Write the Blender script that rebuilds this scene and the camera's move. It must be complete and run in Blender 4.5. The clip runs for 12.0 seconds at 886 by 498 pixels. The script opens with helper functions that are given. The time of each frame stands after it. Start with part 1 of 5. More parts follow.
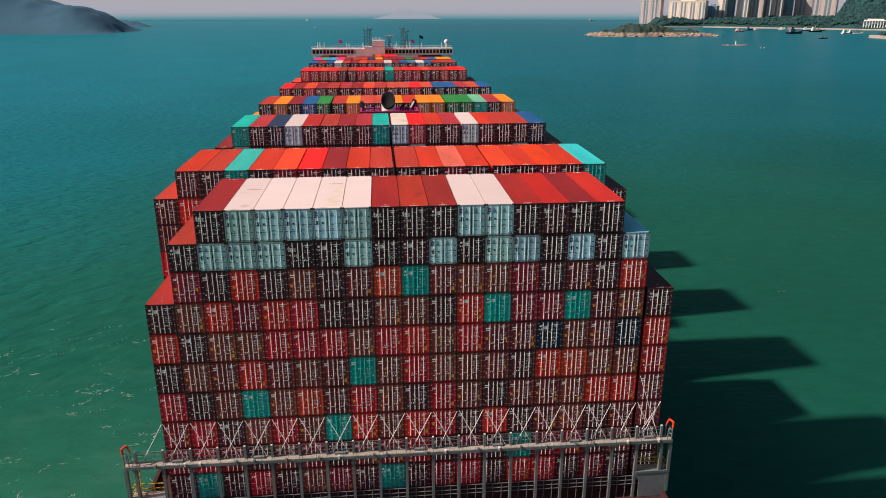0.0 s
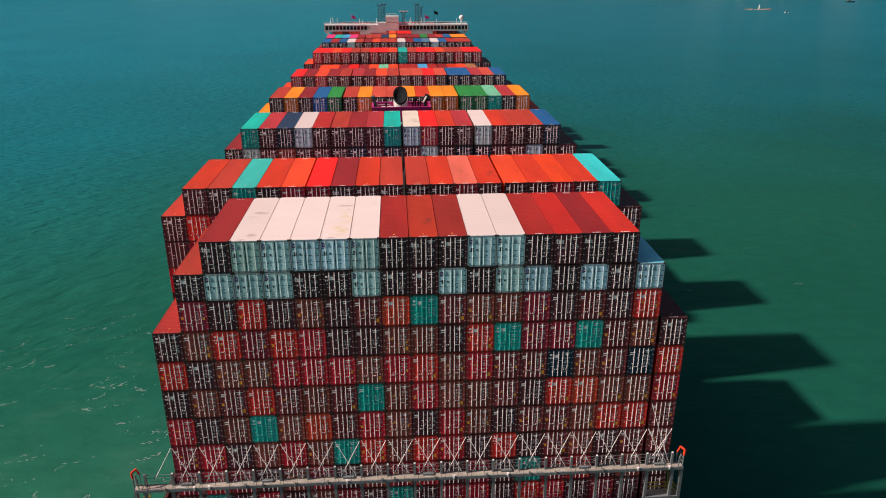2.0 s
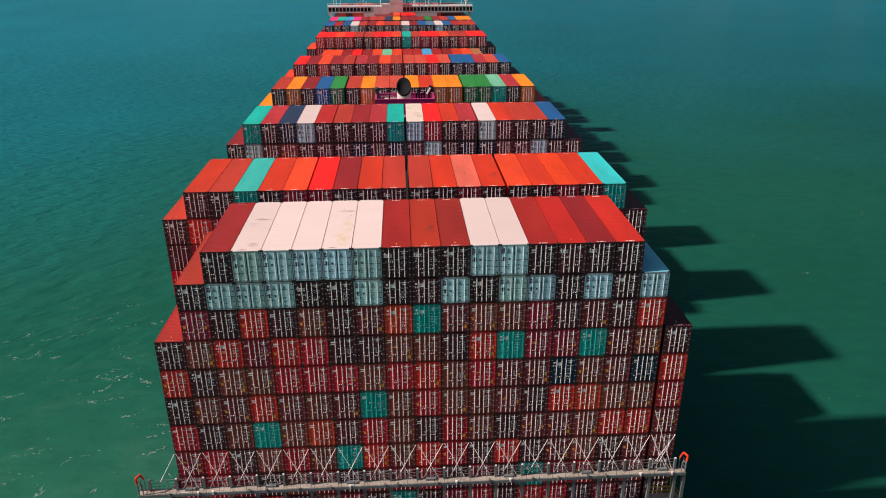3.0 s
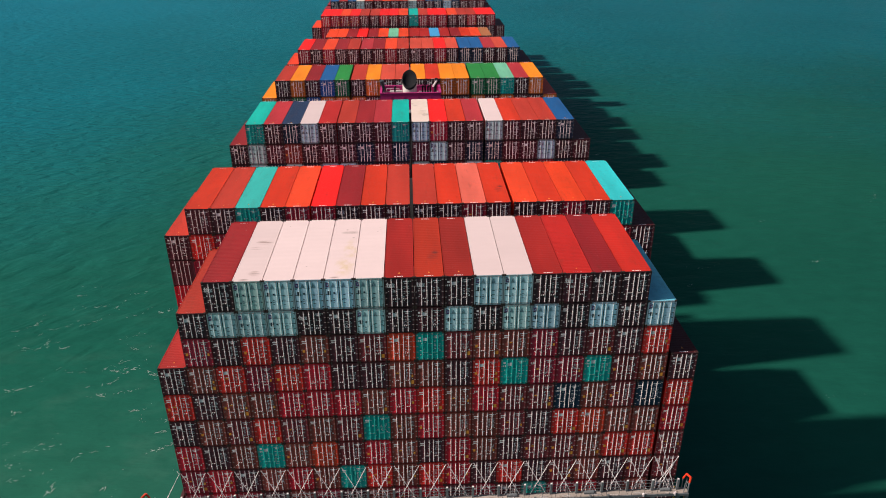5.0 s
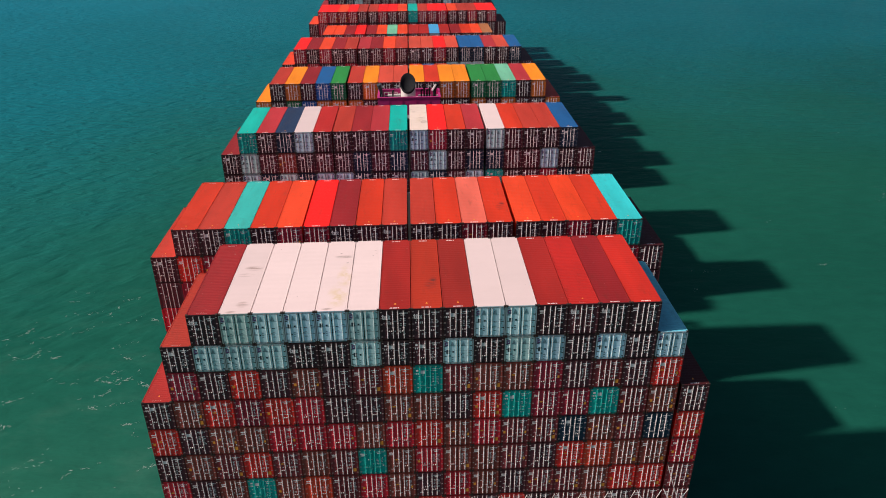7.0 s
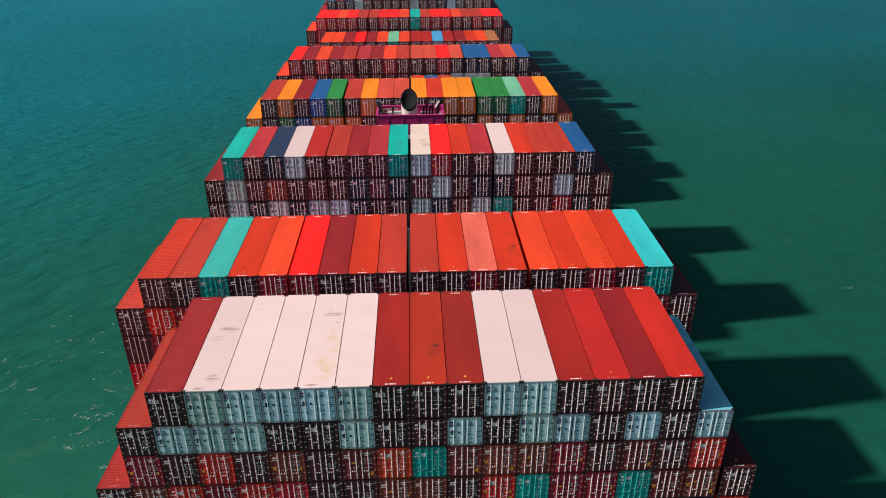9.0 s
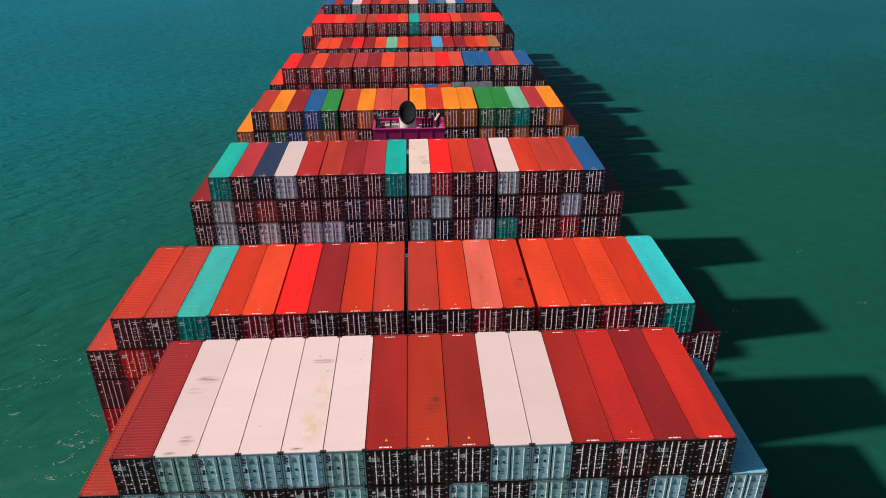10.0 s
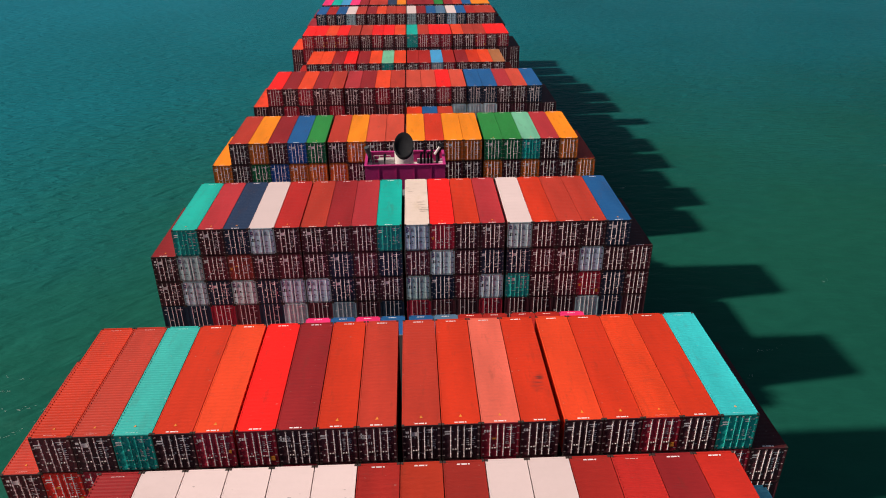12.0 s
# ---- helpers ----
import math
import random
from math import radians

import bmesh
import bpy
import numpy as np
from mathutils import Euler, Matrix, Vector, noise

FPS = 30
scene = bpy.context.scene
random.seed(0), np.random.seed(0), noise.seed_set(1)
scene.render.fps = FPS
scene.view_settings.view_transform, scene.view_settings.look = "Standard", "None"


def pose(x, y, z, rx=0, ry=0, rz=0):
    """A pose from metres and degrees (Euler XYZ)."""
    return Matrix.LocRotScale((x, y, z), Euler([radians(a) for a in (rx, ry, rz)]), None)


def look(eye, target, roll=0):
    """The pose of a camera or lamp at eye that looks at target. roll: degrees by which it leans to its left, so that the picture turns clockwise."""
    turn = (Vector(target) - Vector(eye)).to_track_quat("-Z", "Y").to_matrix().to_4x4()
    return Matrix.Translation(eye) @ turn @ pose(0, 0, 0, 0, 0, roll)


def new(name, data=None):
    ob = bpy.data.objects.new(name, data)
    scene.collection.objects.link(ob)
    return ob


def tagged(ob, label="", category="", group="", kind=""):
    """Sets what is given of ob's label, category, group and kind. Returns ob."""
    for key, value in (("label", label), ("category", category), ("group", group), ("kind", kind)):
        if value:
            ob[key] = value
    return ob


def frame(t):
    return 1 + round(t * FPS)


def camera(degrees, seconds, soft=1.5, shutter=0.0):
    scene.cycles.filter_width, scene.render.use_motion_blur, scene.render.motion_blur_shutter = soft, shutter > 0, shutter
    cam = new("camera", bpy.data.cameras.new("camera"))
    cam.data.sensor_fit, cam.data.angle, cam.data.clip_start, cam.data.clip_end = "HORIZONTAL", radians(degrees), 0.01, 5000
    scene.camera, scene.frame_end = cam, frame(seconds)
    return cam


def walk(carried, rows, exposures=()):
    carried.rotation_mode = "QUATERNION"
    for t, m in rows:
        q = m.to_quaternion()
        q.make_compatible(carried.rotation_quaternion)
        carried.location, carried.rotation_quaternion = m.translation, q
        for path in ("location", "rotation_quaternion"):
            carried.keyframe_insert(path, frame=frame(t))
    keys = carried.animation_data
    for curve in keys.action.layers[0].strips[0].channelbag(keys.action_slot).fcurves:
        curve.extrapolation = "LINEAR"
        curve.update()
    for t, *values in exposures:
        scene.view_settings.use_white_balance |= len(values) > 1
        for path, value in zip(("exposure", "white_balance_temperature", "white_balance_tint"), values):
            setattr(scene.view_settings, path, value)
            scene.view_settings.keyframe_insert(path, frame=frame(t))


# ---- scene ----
cam = camera(63.5, 12.0, 1.0)
PATH = [
    (0, (-1.69, -4.93, 60.592), (-1.524, -3.043, 59.952), 0.0),
    (0.5, (-1.511, -4.17, 61.836), (-1.359, -2.287, 61.18), 0.0),
    (1, (-1.298, -3.406, 63.1), (-1.158, -1.527, 62.427), 0.0),
    (1.5, (-1.13, -2.556, 64.299), (-0.998, -0.688, 63.597), -0.0),
    (2, (-1.007, -1.821, 65.637), (-0.884, 0.035, 64.903), 0.0),
    (2.5, (-0.828, -1.048, 66.868), (-0.713, 0.796, 66.102), -0.0),
    (3, (-0.729, -0.261, 68.064), (-0.621, 1.571, 67.269), -0.1),
    (5, (-0.119, 2.908, 72.946), (-0.037, 4.696, 72.053), -0.2),
    (5.5, (-0.022, 3.719, 73.946), (0.059, 5.496, 73.032), -0.3),
    (6, (0.085, 4.577, 74.413), (0.167, 6.351, 73.492), -0.2),
    (6.5, (0.222, 5.749, 74.384), (0.303, 7.523, 73.463), -0.3),
    (8.5, (0.461, 14.105, 74.445), (0.533, 15.878, 73.521), -0.2),
    (9, (0.569, 16.876, 74.494), (0.641, 18.649, 73.571), -0.2),
    (9.5, (0.608, 19.722, 74.623), (0.681, 21.494, 73.699), -0.3),
    (10, (0.761, 22.764, 74.634), (0.833, 24.537, 73.711), -0.3),
    (10.5, (0.862, 25.838, 74.754), (0.935, 27.611, 73.83), -0.2),
    (11, (0.995, 29.039, 74.86), (1.067, 30.812, 73.937), -0.3),
    (11.5, (0.998, 32.264, 75.042), (1.073, 34.036, 74.117), -0.2),
    (12, (1.145, 35.577, 75.065), (1.219, 37.35, 74.142), -0.3),
]
walk(cam, [(t, look(eye, target, roll)) for t, eye, target, roll in PATH], [(0, 0.16, 6500, 10), (3, 0.13, 6450, 10), (6, 0.1, 6200, 11.5), (9.5, 0.02, 6200, 11.5), (11, -0.07, 6380, 10.5), (12, -0.02, 6450, 10)])

# ---- world, sun ----
SEA = -2.0
world = bpy.data.worlds.new("sky")
scene.world = world
world.use_nodes = True
wn = world.node_tree
sky = wn.nodes.new("ShaderNodeTexSky")
sky.sky_type = "NISHITA"
sky.sun_disc = False
sky.sun_elevation = radians(39.6)
sky.sun_rotation = radians(270)
sky.air_density, sky.dust_density, sky.ozone_density = 0.9, 3.2, 0.6
back = wn.nodes["Background"]
back.inputs["Strength"].default_value = 0.059
wn.links.new(sky.outputs[0], back.inputs["Color"])

sun_data = bpy.data.lights.new("sun", "SUN")
sun_data.energy, sun_data.angle, sun_data.color = 4.85, radians(1.8), (1.0, 0.86, 0.75)
sun = new("sun", sun_data)
sun.matrix_world = look((-120, 100, 160), (-120 + 1.196, 100.155, 159))

# ---- materials ----


def rgb(r, g, b):
    """Linear colour from 0..255 screen values."""
    f = lambda c: c / 12.92 if c <= 0.04045 else ((c + 0.055) / 1.055) ** 2.4
    return (f(r / 255), f(g / 255), f(b / 255), 1)


def material(name, colour=(0.5, 0.5, 0.5, 1), rough=0.6, metal=0.0, spec=0.25):
    m = bpy.data.materials.new(name)
    m.use_nodes = True
    p = m.node_tree.nodes["Principled BSDF"]
    p.inputs["Base Color"].default_value = colour
    p.inputs["Roughness"].default_value = rough
    p.inputs["Metallic"].default_value = metal
    p.inputs["Specular IOR Level"].default_value = spec
    return m, m.node_tree, p


def node(nt, kind, **values):
    n = nt.nodes.new(kind)
    for k, v in values.items():
        n.inputs[k].default_value = v
    return n


def mix(nt, blend, fac, a, b):
    n = nt.nodes.new("ShaderNodeMix")
    n.data_type, n.blend_type = "RGBA", blend
    for sock, v in ((n.inputs["Factor"], fac), (n.inputs["A"], a), (n.inputs["B"], b)):
        if isinstance(v, (int, float, tuple)):
            sock.default_value = v
        else:
            nt.links.new(v, sock)
    return n.outputs["Result"]


def ramp(nt, source, stops):
    n = nt.nodes.new("ShaderNodeValToRGB")
    e = n.color_ramp.elements
    while len(e) < len(stops):
        e.new(0.5)
    for el, (at, v) in zip(e, stops):
        el.position, el.color = at, (v, v, v, 1)
    nt.links.new(source, n.inputs["Fac"])
    return n.outputs["Color"]


def coords(nt, scale, per_object=True):
    """Object coordinates in metres, stretched, and shifted for every object."""
    tc = nt.nodes.new("ShaderNodeTexCoord")
    mp = nt.nodes.new("ShaderNodeMapping")
    mp.inputs["Scale"].default_value = scale
    nt.links.new(tc.outputs["Object"], mp.inputs["Vector"])
    if per_object:
        oi = nt.nodes.new("ShaderNodeObjectInfo")
        k = nt.nodes.new("ShaderNodeMath")
        k.operation = "MULTIPLY"
        k.inputs[1].default_value = 190.0
        nt.links.new(oi.outputs["Random"], k.inputs[0])
        cx = nt.nodes.new("ShaderNodeCombineXYZ")
        for ax in range(3):
            nt.links.new(k.outputs[0], cx.inputs[ax])
        nt.links.new(cx.outputs[0], mp.inputs["Location"])
    return mp.outputs["Vector"]


def noise_tex(nt, vector, scale, detail=4.0, rough=0.55):
    n = node(nt, "ShaderNodeTexNoise", Scale=scale, Detail=detail, Roughness=rough)
    nt.links.new(vector, n.inputs["Vector"])
    return n.outputs["Fac"]


def worn(name, colour=None, rough=0.55, metal=0.0, stain=(0.1, 0.06, 0.04, 1), amount=0.5, tone=0.25, scale=1.0, streak=(1, 1, 1), bump=0.0):
    """Painted surface with broad tone changes, stains and fine grain. Without a colour it takes the object's own."""
    m, nt, p = material(name, colour or (0.5, 0.5, 0.5, 1), rough, metal)
    if colour is None:
        base = nt.nodes.new("ShaderNodeObjectInfo").outputs["Color"]
    else:
        c = nt.nodes.new("ShaderNodeRGB")
        c.outputs[0].default_value = colour
        base = c.outputs[0]
    broad = noise_tex(nt, coords(nt, streak), 0.35 * scale, 3)
    fine = noise_tex(nt, coords(nt, (1, 1, 1)), 5.0 * scale, 6, 0.65)
    spots = noise_tex(nt, coords(nt, streak), 1.3 * scale, 7, 0.7)
    tone_c = mix(nt, "MULTIPLY", 1.0, base, ramp(nt, broad, [(0.3, 1 - tone), (0.7, 1.0 + tone * 0.3)]))
    tone_c = mix(nt, "MULTIPLY", 1.0, tone_c, ramp(nt, fine, [(0.3, 1 - tone * 0.5), (0.6, 1.0)]))
    mask = ramp(nt, spots, [(0.56, 0.0), (0.74, amount)])
    nt.links.new(mix(nt, "MIX", mask, tone_c, stain), p.inputs["Base Color"])
    nt.links.new(ramp(nt, fine, [(0.3, rough - 0.12), (0.7, min(1, rough + 0.15))]), p.inputs["Roughness"])
    if bump:
        b = node(nt, "ShaderNodeBump", Strength=bump, Distance=0.02)
        nt.links.new(fine, b.inputs["Height"])
        nt.links.new(b.outputs[0], p.inputs["Normal"])
    return m


PAINT = worn("container_paint", None, 0.55, stain=(0.09, 0.035, 0.02, 1), amount=0.30, tone=0.2, streak=(1.2, 0.25, 1.2))
nt = PAINT.node_tree
p = nt.nodes["Principled BSDF"]
clean = p.inputs["Base Color"].links[0].from_socket
specks = ramp(nt, noise_tex(nt, coords(nt, (1, 1, 1)), 3.2, 3, 0.5), [(0.71, 0.0), (0.78, 0.45)])
scrape = ramp(nt, noise_tex(nt, coords(nt, (0.5, 3.0, 1)), 1.1, 5, 0.65), [(0.60, 0.0), (0.76, 0.28)])
scuffed = mix(nt, "MIX", specks, clean, (0.5, 0.33, 0.28, 1))
nt.links.new(mix(nt, "MIX", scrape, scuffed, (0.10, 0.05, 0.045, 1)), p.inputs["Base Color"])
DOOR = worn("door_paint", None, 0.55, stain=(0.05, 0.03, 0.025, 1), amount=0.25, tone=0.12, streak=(1.6, 1, 0.5))
REEFER = worn("reefer_paint", None, 0.45, stain=(0.33, 0.22, 0.13, 1), amount=0.25, tone=0.06, scale=0.8, streak=(0.5, 1.1, 1))
nt = REEFER.node_tree
p = nt.nodes["Principled BSDF"]
clean = p.inputs["Base Color"].links[0].from_socket
patch = ramp(nt, noise_tex(nt, coords(nt, (0.6, 0.5, 0.6)), 0.9, 3), [(0.54, 0.0), (0.64, 0.9)])
lines = ramp(nt, noise_tex(nt, coords(nt, (0.16, 1.9, 1)), 1.6, 4, 0.6), [(0.48, 0.0), (0.62, 0.75)])
dirt = mix(nt, "MULTIPLY", 1.0, patch, lines)
yellowed = mix(nt, "MIX", mix(nt, "MULTIPLY", 1.0, ramp(nt, noise_tex(nt, coords(nt, (0.8, 0.35, 0.6)), 0.8, 4), [(0.58, 0.0), (0.76, 0.4)]), (1, 1, 1, 1)), clean, (0.62, 0.48, 0.30, 1))
nt.links.new(mix(nt, "MIX", dirt, yellowed, (0.20, 0.11, 0.07, 1)), p.inputs["Base Color"])


def stained(m, spots, colour, lines):
    """Adds stains at given places of the roof: centre, half-width and half-length in metres; lines: streaks across the roof."""
    nt = m.node_tree
    p = nt.nodes["Principled BSDF"]
    base = p.inputs["Base Color"].links[0].from_socket
    tc = nt.nodes.new("ShaderNodeTexCoord")
    total = None
    for cx, cy, rx, ry in spots:
        mp = nt.nodes.new("ShaderNodeMapping")
        mp.inputs["Scale"].default_value = (1 / rx, 1 / ry, 0)
        mp.inputs["Location"].default_value = (-cx / rx, -cy / ry, 0)
        nt.links.new(tc.outputs["Object"], mp.inputs["Vector"])
        far = nt.nodes.new("ShaderNodeVectorMath")
        far.operation = "LENGTH"
        nt.links.new(mp.outputs["Vector"], far.inputs[0])
        near = ramp(nt, far.outputs["Value"], [(0.25, 1.0), (1.0, 0.0)])
        total = near if total is None else mix(nt, "LIGHTEN", 1.0, total, near)
    grain = ramp(nt, noise_tex(nt, coords(nt, (0.3, 3.2, 1) if lines else (1, 1, 1), False), 1.5, 4, 0.6), [(0.40, 0.0), (0.62, 0.85)])
    nt.links.new(mix(nt, "MIX", mix(nt, "MULTIPLY", 1.0, total, grain), base, colour), p.inputs["Base Color"])
    return m


CLEANREEFER = worn("clean_reefer_paint", None, 0.5, stain=(0.5, 0.36, 0.28, 1), amount=0.10, tone=0.05, scale=0.7, streak=(0.5, 1.1, 1))
nt = CLEANREEFER.node_tree
p = nt.nodes["Principled BSDF"]
clean = p.inputs["Base Color"].links[0].from_socket
scuff = ramp(nt, noise_tex(nt, coords(nt, (0.7, 1.2, 1)), 2.4, 3, 0.5), [(0.735, 0.0), (0.77, 0.7)])
nt.links.new(mix(nt, "MIX", scuff, clean, (0.16, 0.10, 0.08, 1)), p.inputs["Base Color"])
RUSTYREEFER = stained(CLEANREEFER.copy(), ((0.25, 7.4, 0.9, 0.5), (-0.2, 6.2, 0.9, 0.35), (0.4, 1.4, 0.6, 0.5), (-0.3, 0.3, 0.5, 0.2)), (0.20, 0.11, 0.075, 1), True)
YELLOWREEFER = stained(stained(CLEANREEFER.copy(), ((0.75, 5.6, 0.8, 2.4), (0.35, 2.3, 1.0, 2.2)), (0.68, 0.52, 0.32, 1), False), ((0.4, 9.1, 1.0, 0.3), (-0.35, 0.4, 0.5, 0.25)), (0.14, 0.08, 0.05, 1), True)
STAINEDPAINT = stained(PAINT.copy(), ((0.35, 3.7, 0.55, 0.9), (0.6, 4.6, 0.4, 0.7)), (0.10, 0.03, 0.025, 1), True)
REEFERDOOR = worn("reefer_door_paint", None, 0.45, stain=(0.16, 0.17, 0.17, 1), amount=0.35, tone=0.12, scale=1.2, streak=(1.5, 1, 0.5))
REEFERROD = worn("reefer_rod", (0.78, 0.86, 0.84, 1), 0.4, amount=0.3, tone=0.25)
LOGO = worn("lettering_purple", (0.10, 0.055, 0.16, 1), 0.5, amount=0.1)
CASTING = worn("casting_steel", (0.05, 0.035, 0.03, 1), 0.7, amount=0.5)
TEALROD = worn("teal_rod", (0.05, 0.60, 0.53, 1), 0.4, amount=0.25, tone=0.2)
ROD = worn("galvanised_rod", (1.0, 0.88, 0.87, 1), 0.4, 0.0, amount=0.15, tone=0.12)
HINGE = worn("hinge_steel", (0.42, 0.33, 0.32, 1), 0.5, amount=0.3, tone=0.3)
MASTGREY = worn("mast_grey", (0.06, 0.075, 0.085, 1), 0.6, amount=0.2)
GASKET = worn("gasket_rubber", (0.015, 0.014, 0.014, 1), 0.8, amount=0.2)
LETTER = worn("lettering_white", (0.95, 0.86, 0.87, 1), 0.6, amount=0.2)
YELLOW = worn("sticker_yellow", (0.9, 0.33, 0.05, 1), 0.5, amount=0.2)
GREYMARK = worn("lettering_grey", (0.10, 0.16, 0.19, 1), 0.5, amount=0.1)
DARKMARK = worn("lettering_dark", (0.03, 0.05, 0.07, 1), 0.5, amount=0.1)
MAGENTA = worn("magenta_paint", (0.56, 0.035, 0.21, 1), 0.45, amount=0.3, tone=0.2)
GREYSTEEL = worn("deck_steel", (0.2, 0.215, 0.225, 1), 0.6, stain=(0.14, 0.08, 0.05, 1), amount=0.5)
WALKWAY = worn("walkway_plate", (0.40, 0.345, 0.30, 1), 0.75, stain=(0.14, 0.09, 0.07, 1), amount=0.75, bump=0.2)
WHITE = worn("ship_white", (0.88, 0.85, 0.82, 1), 0.5, stain=(0.4, 0.3, 0.22, 1), amount=0.3)
DECKRED = worn("deck_paint", (0.07, 0.025, 0.026, 1), 0.7, amount=0.5)
BLACK = worn("funnel_black", (0.009, 0.010, 0.013, 1), 0.9, amount=0.2)
FUNNELGREY = worn("funnel_grey", (0.62, 0.58, 0.55, 1), 0.5, stain=(0.1, 0.07, 0.05, 1), amount=0.5)
SIGNAL = worn("signal_red", (0.85, 0.06, 0.02, 1), 0.5, amount=0.1)
RAILYELLOW = worn("rail_yellow", (0.55, 0.38, 0.04, 1), 0.5, amount=0.3)

# turbid green sea water with fine ripples; sky reflection and haze put in as blue
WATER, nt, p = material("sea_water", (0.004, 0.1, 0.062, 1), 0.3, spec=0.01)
p.inputs["IOR"].default_value = 1.33


def math_node(nt, op, a, c):
    n = nt.nodes.new("ShaderNodeMath")
    n.operation = op
    for sock, q in zip(n.inputs, (a, c)):
        if isinstance(q, (int, float)):
            sock.default_value = q
        else:
            nt.links.new(q, sock)
    return n.outputs[0]


def ranged(nt, value, lo, hi, to_lo=0.0, to_hi=1.0):
    n = nt.nodes.new("ShaderNodeMapRange")
    n.interpolation_type = "SMOOTHSTEP"
    for key, q in (("From Min", lo), ("From Max", hi), ("To Min", to_lo), ("To Max", to_hi)):
        n.inputs[key].default_value = q
    nt.links.new(value, n.inputs["Value"])
    return n.outputs[0]


v = coords(nt, (1, 1, 1), False)
sep = nt.nodes.new("ShaderNodeSeparateXYZ")
nt.links.new(v, sep.inputs[0])
east, north = sep.outputs["X"], sep.outputs["Y"]
big = noise_tex(nt, v, 0.012, 4)
mid = noise_tex(nt, coords(nt, (1.0, 2.2, 1), False), 0.15, 3, 0.5)
small = noise_tex(nt, coords(nt, (1.0, 1.8, 1), False), 0.8, 5, 0.62)
# wind: the water lies calm and green in the ship's lee, and ruffled away from it
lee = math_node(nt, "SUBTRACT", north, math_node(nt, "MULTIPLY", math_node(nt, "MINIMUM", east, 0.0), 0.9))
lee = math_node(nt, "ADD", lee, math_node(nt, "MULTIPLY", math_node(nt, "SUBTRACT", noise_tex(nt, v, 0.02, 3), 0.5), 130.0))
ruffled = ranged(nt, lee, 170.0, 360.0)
# sky's reflection on the ruffled water painted in as a bluer base colour
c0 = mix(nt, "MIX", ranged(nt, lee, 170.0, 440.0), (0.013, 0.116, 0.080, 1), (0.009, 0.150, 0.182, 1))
# farther out, haze and sky painted in bluer and paler still
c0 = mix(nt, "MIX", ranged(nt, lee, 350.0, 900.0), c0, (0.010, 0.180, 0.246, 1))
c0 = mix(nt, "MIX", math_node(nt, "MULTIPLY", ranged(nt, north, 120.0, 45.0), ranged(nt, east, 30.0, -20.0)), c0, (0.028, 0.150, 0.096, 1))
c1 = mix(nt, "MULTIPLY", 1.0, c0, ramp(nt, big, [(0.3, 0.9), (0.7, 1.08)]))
# sheen of the sunward side painted in: lighter to port, darker to starboard
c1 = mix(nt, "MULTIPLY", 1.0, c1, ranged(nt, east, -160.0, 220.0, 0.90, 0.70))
# ripple crests lightened and troughs darkened in the colour
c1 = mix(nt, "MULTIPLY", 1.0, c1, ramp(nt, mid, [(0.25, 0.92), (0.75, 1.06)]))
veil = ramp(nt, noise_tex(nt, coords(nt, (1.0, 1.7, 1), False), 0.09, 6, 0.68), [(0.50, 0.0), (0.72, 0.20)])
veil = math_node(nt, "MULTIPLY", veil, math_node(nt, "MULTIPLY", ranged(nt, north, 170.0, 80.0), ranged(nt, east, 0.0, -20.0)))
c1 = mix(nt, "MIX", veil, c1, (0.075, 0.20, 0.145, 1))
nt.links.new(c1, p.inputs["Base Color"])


def stretched(long_m, wide_m, degrees, detail, distort):
    """Long crests: their length and width in metres, and the way they run, from east."""
    mp = coords(nt, (wide_m, long_m, 1), False).node
    mp.vector_type = "TEXTURE"
    mp.inputs["Rotation"].default_value = (0, 0, radians(degrees - 90))
    n = noise_tex(nt, mp.outputs["Vector"], 1.0, detail, 0.5)
    n.node.inputs["Distortion"].default_value = distort
    return n


wavelets = math_node(nt, "MULTIPLY", stretched(5.5, 2.2, 8, 4, 0.6), math_node(nt, "MULTIPLY", ruffled, 1.2))
side = ranged(nt, east, 10.0, -35.0, 0.15, 1.0)
band = math_node(nt, "MULTIPLY", ranged(nt, lee, 130.0, 230.0), ranged(nt, lee, 420.0, 280.0))
wake = math_node(nt, "MULTIPLY", stretched(12.0, 4.2, 42, 2, 0.5), math_node(nt, "MULTIPLY", math_node(nt, "MULTIPLY", band, side), 0.85))
calm = math_node(nt, "ADD", math_node(nt, "MULTIPLY", mid, 0.45), math_node(nt, "MULTIPLY", small, 0.07))
height = math_node(nt, "ADD", calm, math_node(nt, "ADD", wavelets, wake))
b = node(nt, "ShaderNodeBump", Strength=1.0, Distance=1.15)
away = nt.nodes.new("ShaderNodeVectorMath")
away.operation = "LENGTH"
nt.links.new(v, away.inputs[0])
nt.links.new(ranged(nt, away.outputs["Value"], 300.0, 2200.0, 1.0, 0.05), b.inputs["Strength"])
nt.links.new(height, b.inputs["Height"])
nt.links.new(b.outputs[0], p.inputs["Normal"])

# ---- mesh tools ----


def finish(name, bm, mat, parent=None, label="", smooth=False):
    me = bpy.data.meshes.new(name)
    bm.to_mesh(me)
    bm.free()
    for mt in mat if isinstance(mat, (list, tuple)) else [mat]:
        me.materials.append(mt)
    if smooth:
        for f in me.polygons:
            f.use_smooth = True
    ob = new(name, me)
    if parent is not None:
        ob.parent = parent
    if label:
        ob["label"] = label
    return ob


def part(name, bm, mat, parent, label="", smooth=False):
    return finish(name, bm, mat, parent, label, smooth)


